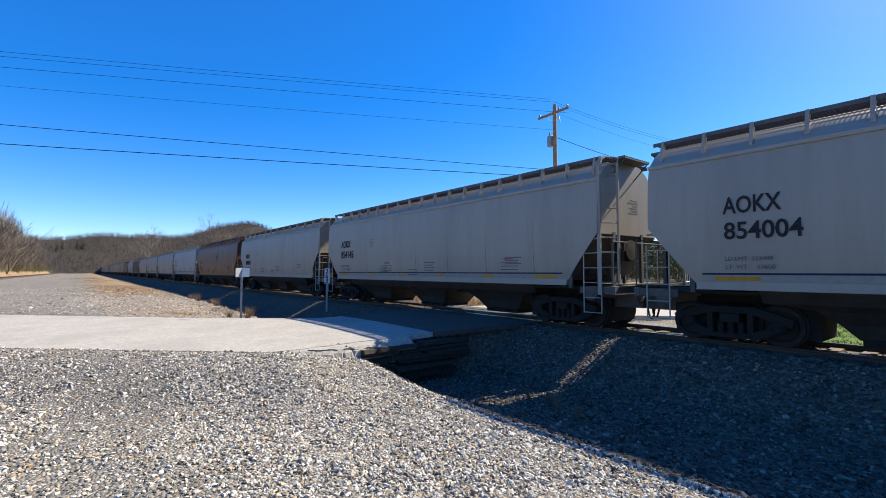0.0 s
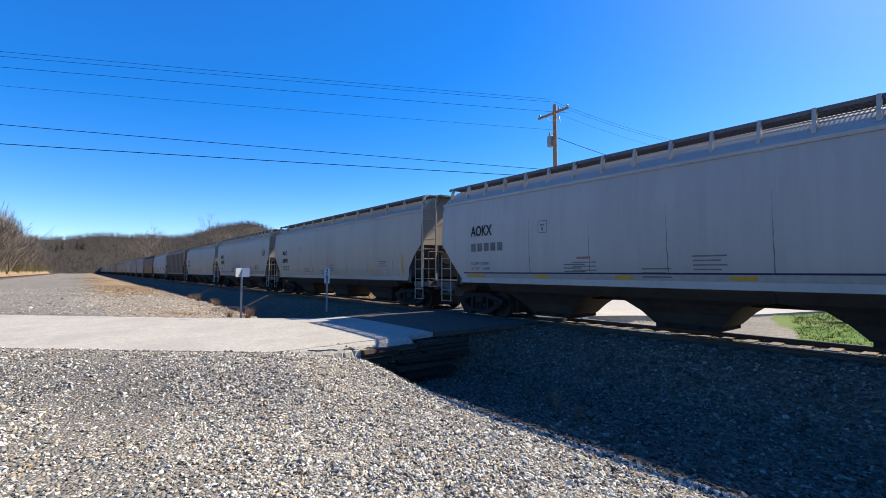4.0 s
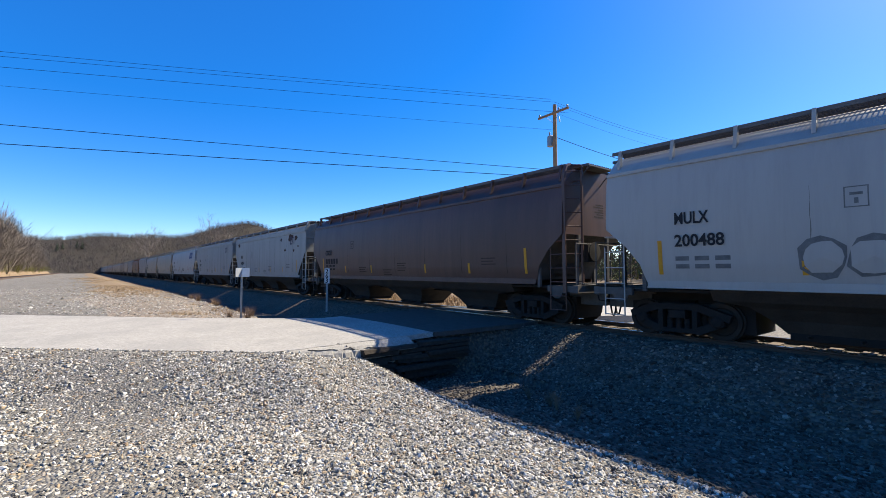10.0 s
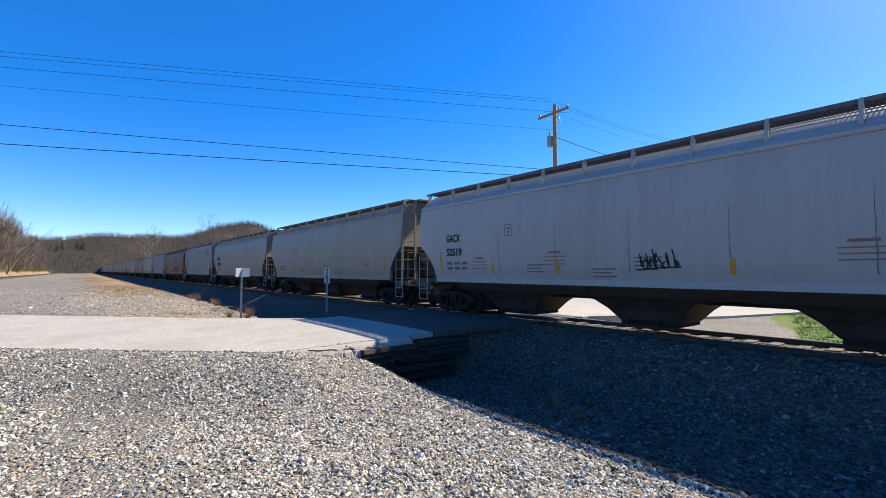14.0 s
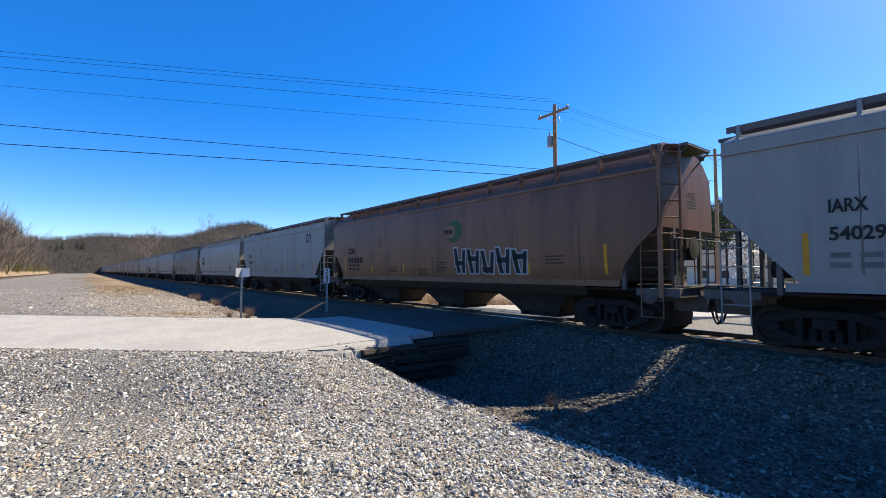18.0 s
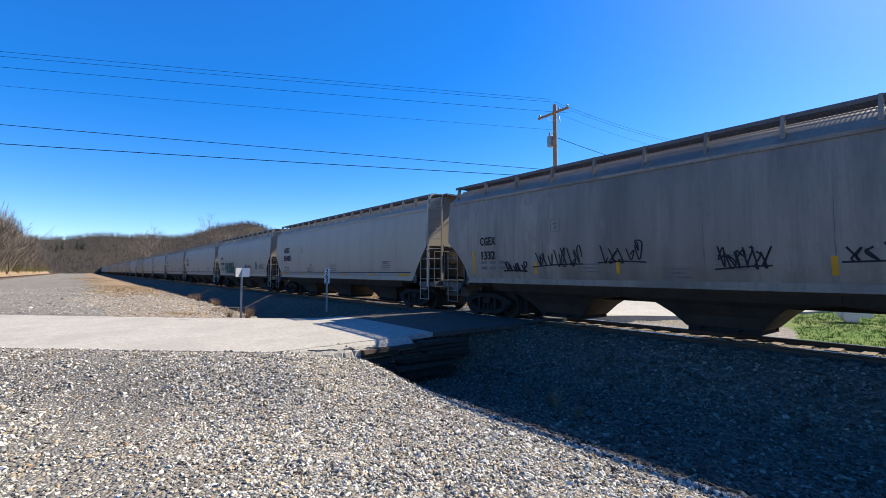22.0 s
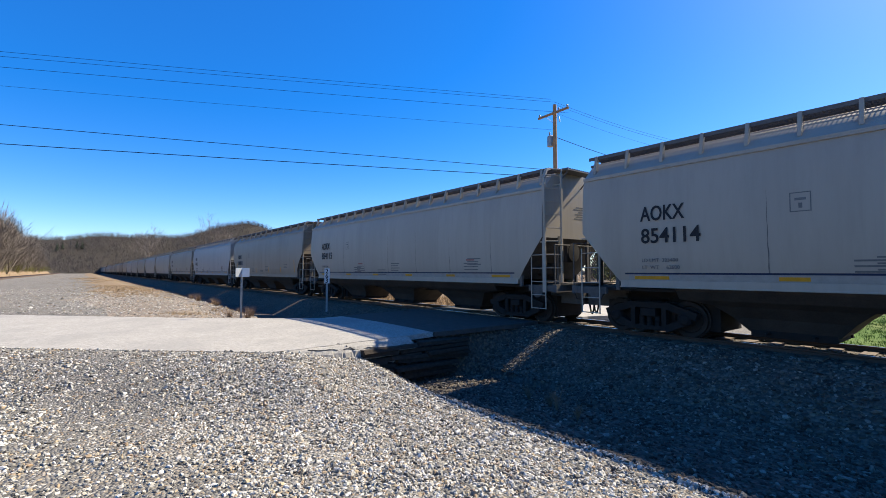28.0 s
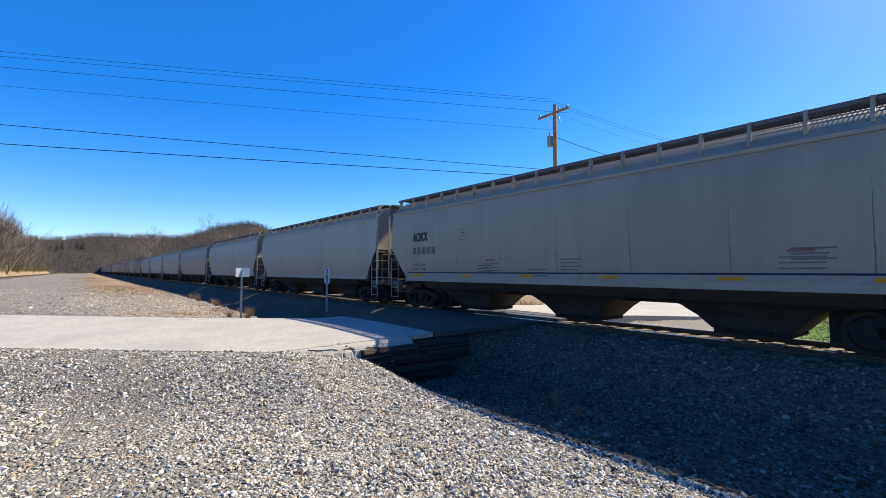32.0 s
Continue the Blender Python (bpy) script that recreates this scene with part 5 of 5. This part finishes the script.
def blossom_tree(label, s, n, h, w, seed):
    z0 = float(ground_z(np.array(s), np.array(n)))
    t = thing("tree", label, "tree", "blossoming trees", "", None, pose(s, n, z0))
    r = np.random.default_rng(seed)
    segs = limbs(seed, h, 4, 0.35)
    g = Geo()
    for p, q, a, b in segs[:40]:
        g.tube(p, q, a, 5, b)
    part("trunk", g.mesh("trunk", M_BARK), t)
    k = 1400
    u = r.uniform(0, 1, k)
    rad = w * 0.5 * np.sqrt(r.uniform(0, 1, k)) * np.clip(np.sin(np.pi * (0.12 + 0.85 * u)) ** 0.8, 0.05, 1) * r.uniform(0.8, 1.15, k)
    a = r.uniform(0, 6.283, k)
    c = np.stack([rad * np.cos(a), rad * np.sin(a), h * (0.18 + 0.82 * u)], -1)
    d = r.normal(size=(k, 3, 3)) * (0.035 * h ** 0.5)
    v = (c[:, None, :] + d).reshape(-1, 3)
    part("crown", array_mesh("crown", v, np.arange(3 * k).reshape(-1, 3), M_BLOSSOM), t, "clusters of white blossom")
    return t


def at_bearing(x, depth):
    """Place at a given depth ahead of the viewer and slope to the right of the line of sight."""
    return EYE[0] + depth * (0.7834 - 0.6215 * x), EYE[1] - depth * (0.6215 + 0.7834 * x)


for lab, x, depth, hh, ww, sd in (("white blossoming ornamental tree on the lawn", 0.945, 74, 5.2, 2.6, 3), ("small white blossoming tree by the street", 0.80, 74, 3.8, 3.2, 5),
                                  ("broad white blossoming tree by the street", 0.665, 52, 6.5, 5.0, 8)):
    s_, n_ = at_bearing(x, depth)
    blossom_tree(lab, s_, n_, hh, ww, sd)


# ---------------------------------------------------------------- tufts of dry grass and weeds
def tufts(name, label, s, n, h, mat, blades=14):
    k = len(s)
    a = RNG.uniform(0, 6.283, (k, blades))
    lean = RNG.uniform(0.15, 0.9, (k, blades)) * h[:, None]
    hh = h[:, None] * RNG.uniform(0.5, 1.1, (k, blades))
    ox, oy = RNG.normal(0, 0.05, (k, blades)), RNG.normal(0, 0.05, (k, blades))
    z = ground_z(s, n)[:, None] - 0.02
    bx, by = s[:, None] + ox, n[:, None] + oy
    w = 0.010 if blades < 100 else 0.005
    v = np.stack([np.stack([bx - w * np.sin(a), by + w * np.cos(a), z + 0 * a], -1), np.stack([bx + w * np.sin(a), by - w * np.cos(a), z + 0 * a], -1),
                  np.stack([bx + lean * np.cos(a), by + lean * np.sin(a), z + hh], -1)], 2).reshape(-1, 3)
    return thing(name, label, "grass", "", "stuff", array_mesh(name, v, np.arange(len(v)).reshape(-1, 3), mat))


M_STRAW = plain("straw_blades", (0.34, 0.24, 0.14), 0.9, 0, 0.35, 3)
M_STRAWB = plain("brown_weed_stalks", (0.20, 0.13, 0.08), 0.9, 0, 0.4, 3)
M_BLADE = plain("green_lawn_blades", (0.07, 0.15, 0.025), 0.9, 0, 0.4, 3)
s_ = 17 + 133 * RNG.uniform(0, 1, 4200) ** 1.6
n_ = 9.0 + RNG.normal(0, 1.5, 4200) + 0.03 * np.maximum(s_ - 40, 0)
k_ = (s_ > road_far(n_) + 0.5) & (lumps(s_ * 0.4, n_ * 0.4, 12) > -0.05) & (n_ > 6.6)
tufts("dry_grass", "straw-coloured dry grass along the mound", s_[k_], n_[k_], RNG.uniform(0.05, 0.17, int(k_.sum())), M_STRAW)
s_, n_ = RNG.uniform(60, 300, 1500), RNG.uniform(30.5, 38, 1500)
tufts("dry_grass", "dry grass on the bank of the siding", s_, n_, RNG.uniform(0.3, 0.9, 1500), M_STRAW, 10)
s_, n_ = RNG.uniform(15.6, 34, 700), RNG.uniform(-7.5, -2.4, 700)
tufts("dry_grass", "tall straw grass beyond the rails", s_, n_, RNG.uniform(0.35, 0.75, 700), M_STRAW, 12)
s_, n_ = RNG.uniform(-1, 6.5, 3500), RNG.uniform(-16, -2.8, 3500)
k_ = (n_ > -12) & (s_ > 2.8 - 0.28 * n_)
tufts("lawn_grass", "short green lawn grass", s_[~k_], n_[~k_], RNG.uniform(0.05, 0.12, int((~k_).sum())), M_BLADE, 8)
s_ = np.array([17.9, 18.6, 19.3, 24.0, 25.5, 28.0, 31.0, 21.0])
n_ = np.array([7.4, 7.1, 7.7, 7.2, 7.0, 7.3, 7.1, 6.9])
tufts("roadside_weeds", "dry brown weeds at the edge of the ditch", s_, n_, np.array([0.40, 0.45, 0.3, 0.4, 0.45, 0.5, 0.4, 0.3]), M_STRAWB, 130)


def weed(s, n, h, seed):
    r = random.Random(seed)
    g = Geo()
    for i in range(16):
        a, l = r.uniform(0, 6.28), r.uniform(0.1, 0.5) * h
        p = Vector((0, 0, 0))
        q = Vector((l * math.cos(a), l * math.sin(a), h * r.uniform(0.5, 1.0)))
        g.tube(p, q, 0.005, 3, 0.002)
        for _ in range(4):
            m = p.lerp(q, r.uniform(0.4, 1))
            g.tube(m, m + Vector((r.gauss(0, 0.06), r.gauss(0, 0.06), r.uniform(0.02, 0.1))), 0.003, 3, 0.001)
    thing("weed", "dry brown weed stalks in the ditch stones", "weed", "weeds in the ditch", "", g.mesh("weed", M_STRAWB), pose(s, n, float(ground_z(np.array(s), np.array(n)))))


for i, (s_, n_, hh) in enumerate(((5.15, 5.6, 0.42), (5.6, 5.2, 0.25), (4.5, 5.9, 0.22), (6.4, 4.9, 0.3))):
    weed(s_, n_, hh, i)


# ---------------------------------------------------------------- poles and wires
def utility_pole(label, s, n, h, arm_dir, kit):
    z = float(ground_z(np.array(s), np.array(n))) - 0.05
    p = thing("utility_pole", label, "utility pole", "utility poles along the road", "", None, pose(s, n, z, 0, 0, arm_dir))
    part("pole", Geo().tube((0, 0, 0), (0, 0, h), 0.165, 12, 0.11).mesh("pole", M_TIMBER, 60), p, "weathered brown round timber")
    arm = part("crossarm", Geo().box(-1.2, 1.2, 0.10, 0.20, h - 0.62, h - 0.50).mesh("crossarm", M_TIMBER), p)
    part("brace", Geo().tube((-0.6, 0.2, h - 0.6), (0, 0.12, h - 1.15), 0.014).tube((0.6, 0.2, h - 0.6), (0, 0.12, h - 1.15), 0.014).mesh("brace", M_GALV), p)
    for x in (-1.1, -0.45, 1.1):
        part("insulator", shared("insul", lambda: Geo().lathe([(0, 0.02), (0.05, 0.02), (0.06, 0.055), (0.10, 0.05), (0.11, 0.06), (0.15, 0.04), (0.17, 0.02)], "z", 10).mesh("insulator", M_GALV)), arm, "grey porcelain insulator", pose(x, 0.15, h - 0.5))
    if kit:
        tr = part("transformer", Geo().lathe([(0, 0.17), (0.02, 0.20), (0.62, 0.20), (0.66, 0.16), (0.70, 0.05)], "z", 16, (0.36, 0, h - 2.5)).mesh("transformer", M_GALV, 40), p, "grey can transformer")
        part("bushing", Geo().lathe([(0, 0.03), (0.05, 0.05), (0.1, 0.03), (0.16, 0.05), (0.22, 0.02)], "z", 8, (0.36, 0.08, h - 1.82)).mesh("bushing", M_GALV), tr)
        part("bracket", Geo().box(0, 0.2, -0.05, 0.05, h - 2.3, h - 1.88).mesh("bracket", M_GALV), tr)
        part("fuse_cutout", Geo().tube((-0.5, 0.2, h - 0.9), (-0.62, 0.25, h - 1.25), 0.03).mesh("fuse_cutout", M_GALV), p)
    return p


PA, PC = (16.94, -9.82, 11.75), (14.6, -27.3, 11.5)
PB = (EYE[0] + 17 * 0.7834 + 30 * 0.6215, EYE[1] - 17 * 0.6215 + 30 * 0.7834, 11.9)
utility_pole("brown timber utility pole with transformer and crossarm", PA[0], PA[1], PA[2] + 0.35, -5, True)
utility_pole("brown timber utility pole with crossarm beyond the street", PC[0], PC[1], PC[2] + 0.35, 40, False)
utility_pole("brown timber utility pole beside the gravel", PB[0], PB[1], PB[2] + 0.6, -5, False)


def wire(p, q, sag, r, label):
    pts = [(p[0] + (q[0] - p[0]) * t, p[1] + (q[1] - p[1]) * t, p[2] + (q[2] - p[2]) * t - 4 * sag * t * (1 - t)) for t in [i / 24 for i in range(25)]]
    thing("overhead_wire", label, "wire", "overhead wires", "", Geo().path(pts, r * 0.75, 5).mesh("overhead_wire", M_WIRE))


for za, zb, off, r, lab in ((12.0, 11.24, 0.25, 0.011, "thin black power wire"), (11.84, 10.99, -0.1, 0.011, "thin black power wire"), (11.23, 10.53, -0.9, 0.012, "thin black power wire"),
                            (10.12, 9.80, 0.0, 0.009, "thin grey neutral wire"), (7.66, 8.33, 0.05, 0.020, "black telephone cable"), (7.23, 7.30, 0.1, 0.024, "thick black telephone cable")):
    wire((PA[0] + off * 0.47, PA[1] + off * 0.88, za), (PB[0] + off * 0.47, PB[1] + off * 0.88, zb), 0.06, r, lab + " across the tracks")
for za, zc, r in ((11.85, 11.5, 0.010), (11.7, 11.3, 0.010), (11.2, 10.6, 0.008), (9.7, 8.8, 0.022)):
    wire((PA[0], PA[1], za), (PC[0], PC[1], zc), 0.35, r, "black wire between the two poles")
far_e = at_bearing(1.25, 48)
for zc, r in ((10.6, 0.012), (10.1, 0.012)):
    wire((PC[0], PC[1], zc), (far_e[0], far_e[1], zc + 1.0), 0.4, r, "black power wire along the street")

# ---------------------------------------------------------------- signs
M_PLATE = plain("bare_aluminium_sign_back", (0.50, 0.53, 0.56), 0.45, 0.6, 0.12, 5)
TOCAM = math.degrees(math.atan2(EYE[1] - 7.55, EYE[0] - 18.3))
z0 = float(ground_z(np.array(18.3), np.array(7.55)))
sign = thing("road_sign", "small blank aluminium sign on a steel post", "sign", "", "", None, pose(18.3, 7.55, z0, 0, 0, TOCAM + 90))
part("post", Geo().box(-0.035, -0.02, -0.02, 0.02, -0.1, 1.92).box(0.02, 0.035, -0.02, 0.02, -0.1, 1.92).box(-0.035, 0.035, 0.012, 0.02, -0.1, 1.92).mesh("post", M_GALV), sign, "galvanised channel post")
part("plate", Geo().box(-0.27, 0.0, -0.004, 0.004, 1.56, 1.90).mesh("plate", M_PLATE), sign, "pale bare metal plate", pose(0.0, -0.036, 0, 0, 0, 38))
part("plate", Geo().box(0.0, 0.27, -0.004, 0.004, 1.56, 1.90).mesh("plate", M_PLATE), sign, "grey bare metal plate", pose(0.004, -0.036, 0, 0, 0, -14))
for zz in (1.64, 1.82):
    part("bolt", Geo().lathe([(-0.05, 0.012), (-0.034, 0.012)], "y", 8, (0, 0, zz)).mesh("bolt", M_GALV), sign)
z0 = float(ground_z(np.array(22.2), np.array(2.36)))
TOCAM2 = math.degrees(math.atan2(EYE[1] - 2.36, EYE[0] - 22.2))
mile = thing("milepost", "white railway milepost with black digits on a post", "milepost", "", "", None, pose(22.2, 2.36, z0, 0, 0, TOCAM2 + 90))
part("post", Geo().box(-0.05, 0.05, -0.03, 0.03, -0.2, 1.0 - z0 + 0.75).mesh("post", M_GALV), mile)
pl = part("plate", Geo().box(-0.13, 0.13, -0.05, -0.034, 0.95 - z0, 1.72 - z0).mesh("plate", M_WHITE), mile, "white number board")
for i, ch in enumerate("263"):
    part("digit", letters(ch, 0.32, M_BLACK, 0.006), pl, "black digit", Matrix.Translation((-0.09, -0.056, 1.47 - 0.245 * i - z0)) @ Matrix.Rotation(radians(90), 4, "X"))

# crumbling asphalt shoulder where the road drops to the gravel
def shoulder_mesh(n0, n1, seed):
    """A rounded, cracked lump of old asphalt along the road's edge."""
    r = np.random.default_rng(seed)
    prof = ((0.06, -0.012), (-0.05, -0.020), (-0.16, -0.075), (-0.25, -0.17), (-0.29, -0.32), (-0.27, -0.55))
    ns = np.linspace(n0, n1, max(3, int((n1 - n0) / 0.06)))
    v = []
    for j, m in enumerate(ns):
        fade = 1 - 0.75 * float(soft(7.6, 9.0, np.array(m)))
        pinch = 0.0 if 0 < j < len(ns) - 1 else 0.03
        for k, (ds, dz) in enumerate(prof):
            w = 0.03 * r.normal() * (k > 1)
            v.append((float(road_near(np.array(m))) + ds * fade + w * 0.6 + pinch, m + 0.02 * r.normal(), float(road_top(np.array(m))) + dz * (0.4 + 0.6 * fade) + 0.3 * w - pinch))
    c = len(prof)
    f = [(j * c + k, j * c + k + 1, (j + 1) * c + k + 1, (j + 1) * c + k) for j in range(len(ns) - 1) for k in range(c - 1)]
    return array_mesh("shoulder", v, f, M_ROAD)


shoulder = thing("road_shoulder", "cracked crumbling asphalt shoulder dropping to the gravel", "road shoulder", "", "structure")
part("asphalt_lump", shoulder_mesh(5.5, 8.9, 41), shoulder)
g, rk = Geo(), random.Random(8)
for n0, n1, d0, d1 in ((5.75, 8.3, -0.20, -0.06), (6.5, 7.0, -0.17, -0.33), (7.2, 7.5, -0.13, 0.02)):
    pts = []
    for i in range(15):
        m, dz = n0 + (n1 - n0) * i / 14, d0 + (d1 - d0) * i / 14
        fade = 1 - 0.75 * float(soft(7.6, 9.0, np.array(m)))
        ds = float(np.interp(-dz, [0.012, 0.020, 0.075, 0.17, 0.32], [0.06, -0.05, -0.16, -0.25, -0.29]))
        pts.append((float(road_near(np.array(m))) + ds * fade - 0.005, m + rk.uniform(-0.05, 0.05), float(road_top(np.array(m))) + dz * (0.4 + 0.6 * fade) + rk.uniform(-0.03, 0.03)))
    g.path(pts, 0.010, 5)
part("crack", g.mesh("crack", M_DARKROAD), shoulder, "dark branching crack")

# old timbers stacked as a retaining edge under the road
M_CRIB = plain("rotting_dark_timber", (0.045, 0.035, 0.026), 0.95, 0, 0.6, 9)
crib = thing("retaining_wall", "stacked rotting dark timbers holding up the road edge", "retaining wall", "", "", None, pose(9.78, 0, 0))
rc = random.Random(12)
for row in range(8):
    n_at = 4.0 - 0.1 * row + rc.uniform(0, 0.5)
    while n_at < 6.8:
        ln = min(rc.uniform(1.4, 2.6), 7.05 - n_at)
        o = [(-0.11, -0.045), (-0.08, 0.04), (0.10, 0.048), (0.11, -0.04)]
        o = [(u + rc.uniform(-0.012, 0.012), v + rc.uniform(-0.012, 0.012)) for u, v in o]
        part("timber", Geo().prism(o, "y", 0.0, ln).mesh("timber", M_CRIB), crib, "", pose(-0.16 + 0.015 * row + rc.uniform(-0.09, 0.04), n_at, -1.06 + 0.104 * row, rc.uniform(-2.2, 2.2), rc.uniform(-10, 10), rc.uniform(-2.5, 2.5)))
        n_at += ln + rc.uniform(0.03, 0.2)

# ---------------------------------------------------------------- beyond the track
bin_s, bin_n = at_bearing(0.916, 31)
zb = float(ground_z(np.array(bin_s), np.array(bin_n)))
M_BLUEP = plain("blue_plastic", (0.03, 0.05, 0.42), 0.4, 0, 0.12, 4)
bn = thing("storage_bin", "blue plastic bin on the street edge", "bin", "", "", None, pose(bin_s, bin_n, zb + 0.1, 0, 0, 20))
part("tub", Geo().add([(x * a, y * b, z) for z, a, b in ((0, 0.36, 0.25), (0.42, 0.44, 0.32)) for x, y in ((-1, -1), (1, -1), (1, 1), (-1, 1))], [(0, 1, 2, 3), (0, 1, 5, 4), (1, 2, 6, 5), (2, 3, 7, 6), (3, 0, 4, 7), (4, 5, 6, 7)]).mesh("tub", M_BLUEP), bn)
part("rim", Geo().box(-0.47, 0.47, -0.35, 0.35, 0.41, 0.46).mesh("rim", M_BLUEP), bn)
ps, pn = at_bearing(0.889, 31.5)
post = thing("wooden_post", "dark timber service post at the street edge", "post", "", "", Geo().tube((0, 0, 0), (0, 0, 4.8), 0.12, 10, 0.10).mesh("wooden_post", M_TIMBER, 60), pose(ps, pn, float(ground_z(np.array(ps), np.array(pn)))))
wire((ps, pn, 4.5), (PC[0], PC[1], 6.2), 0.5, 0.015, "black service cable to the timber post")
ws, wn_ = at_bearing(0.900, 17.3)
zw = float(ground_z(np.array(ws), np.array(wn_)))
cart = thing("garden_cart", "small white two-wheeled garden cart on the lawn", "garden cart", "", "", None, pose(ws, wn_, zw, 0, 0, 25))
part("box", Geo().prism([(-0.5, 0.22), (0.45, 0.22), (0.58, 0.52), (-0.62, 0.46)], "y", -0.22, 0.22).mesh("box", M_WHITE), cart)
for y in (-0.28, 0.28):
    w = part("wheel", Geo().lathe([(-0.025, 0.15), (-0.025, 0.24), (0.025, 0.24), (0.025, 0.15)], "y", 18).mesh("wheel", M_WHITE, 40), cart, "white spoked wheel", pose(0.1, y, 0.24))
    for k in range(6):
        a = 1.0472 * k
        part("spoke", Geo().tube((0, 0, 0), (0.2 * math.cos(a), 0, 0.2 * math.sin(a)), 0.012).mesh("spoke", M_WHITE), w)
part("handle", Geo().tube((-0.55, 0, 0.4), (-1.0, 0, 0.62), 0.02).mesh("handle", M_WHITE), cart)

M_WALL = plain("cream_siding", (0.62, 0.58, 0.48), 0.8, 0, 0.12, 3)
M_ROOF = plain("grey_shingles", (0.12, 0.115, 0.11), 0.9, 0, 0.3, 5)
M_GLASS, nt_, b_ = shader("dark_window_glass", 0.08, 0, 0.5)
b_.inputs["Base Color"].default_value = (0.03, 0.035, 0.04, 1)
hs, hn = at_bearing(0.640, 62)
house = thing("house", "small cream-sided house with a grey roof", "house", "", "", None, pose(hs, hn, float(ground_z(np.array(hs), np.array(hn))), 0, 0, 12))
part("wall", Geo().prism([(-3.2, 0), (3.2, 0), (3.2, 2.7), (0, 4.6), (-3.2, 2.7)], "x", -5, 5).mesh("wall", M_WALL), house)
part("roof", Geo().prism([(-3.6, 2.52), (0, 4.72), (3.6, 2.52), (3.6, 2.66), (0, 4.9), (-3.6, 2.66)], "x", -5.4, 5.4).mesh("roof", M_ROOF), house)
for x in (-3.2, 0.4, 3.0):
    wd = part("window", Geo().box(x - 0.5, x + 0.5, 3.19, 3.26, 0.9, 2.1).mesh("window", M_WHITE), house)
    part("pane", Geo().box(x - 0.42, x + 0.42, 3.255, 3.275, 0.98, 2.02).mesh("pane", M_GLASS), wd)
part("door", Geo().box(-1.9, -1.0, 3.19, 3.27, 0.0, 2.05).mesh("door", M_ROOF), house)


# ---------------------------------------------------------------- far things at the foot of the ridge
def pine(s, n, h, seed):
    z = float(ground_z(np.array(s), np.array(n)))
    t = thing("pine_tree", "dark green evergreen among the bare woods", "tree", "evergreens on the ridge", "", None, pose(s, n, z))
    part("trunk", Geo().tube((0, 0, -0.3), (0, 0, h * 0.9), h * 0.018, 6, 0.05).mesh("trunk", M_BARK), t)
    r = np.random.default_rng(seed)
    k = 260
    u = r.uniform(0.12, 1, k)
    a, w = r.uniform(0, 6.283, k), h * 0.24 * (1.05 - u)
    tip = np.stack([w * np.cos(a), w * np.sin(a), h * u - 0.25 * w], -1)
    root = np.stack([0 * a, 0 * a, h * u + 0.12 * w], -1)
    side = np.stack([-np.sin(a), np.cos(a), 0 * a], -1) * (0.22 * w[:, None] + 0.15)
    v = np.stack([root, tip + side, tip - side], 1).reshape(-1, 3)
    part("crown", array_mesh("crown", v, np.arange(3 * k).reshape(-1, 3), M_PINE), t, "drooping evergreen boughs")


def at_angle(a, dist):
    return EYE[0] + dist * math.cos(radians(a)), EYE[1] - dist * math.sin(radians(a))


for i, (a, d, h) in enumerate(((-2.1, 600, 10), (-1.7, 610, 9), (-0.6, 615, 9), (-0.2, 605, 10))):
    s_, n_ = at_angle(a, d)
    pine(s_, n_, h, i)


# ---------------------------------------------------------------- ties, one by one
TIE = Geo().box(-0.115, 0.115, -1.3, 1.3, -0.30, -0.10).mesh("tie", M_TIE)
xs = [-14 + 0.53 * i for i in range(300)]
for x in xs:
    if not 9.4 < x < 16.0:
        part("tie", TIE, track, "", pose(x, random.uniform(-0.04, 0.04), random.uniform(-0.01, 0.008), 0, 0, random.uniform(-1, 1)))
g = Geo()
for i in range(500):
    x = xs[-1] + 0.53 * (i + 1)
    g.box(x - 0.115, x + 0.115, -1.3, 1.3, -0.30, -0.10)
tagged(part("ties", g.mesh("ties", M_TIE), track), "", "", "", "stuff")


def motions():
    for car, s in TRAIN:
        walk(car, [(float(t), pose(s - SPEED * t, 0, 0)) for t in range(0, 33, 4)])


build_train()
motions()
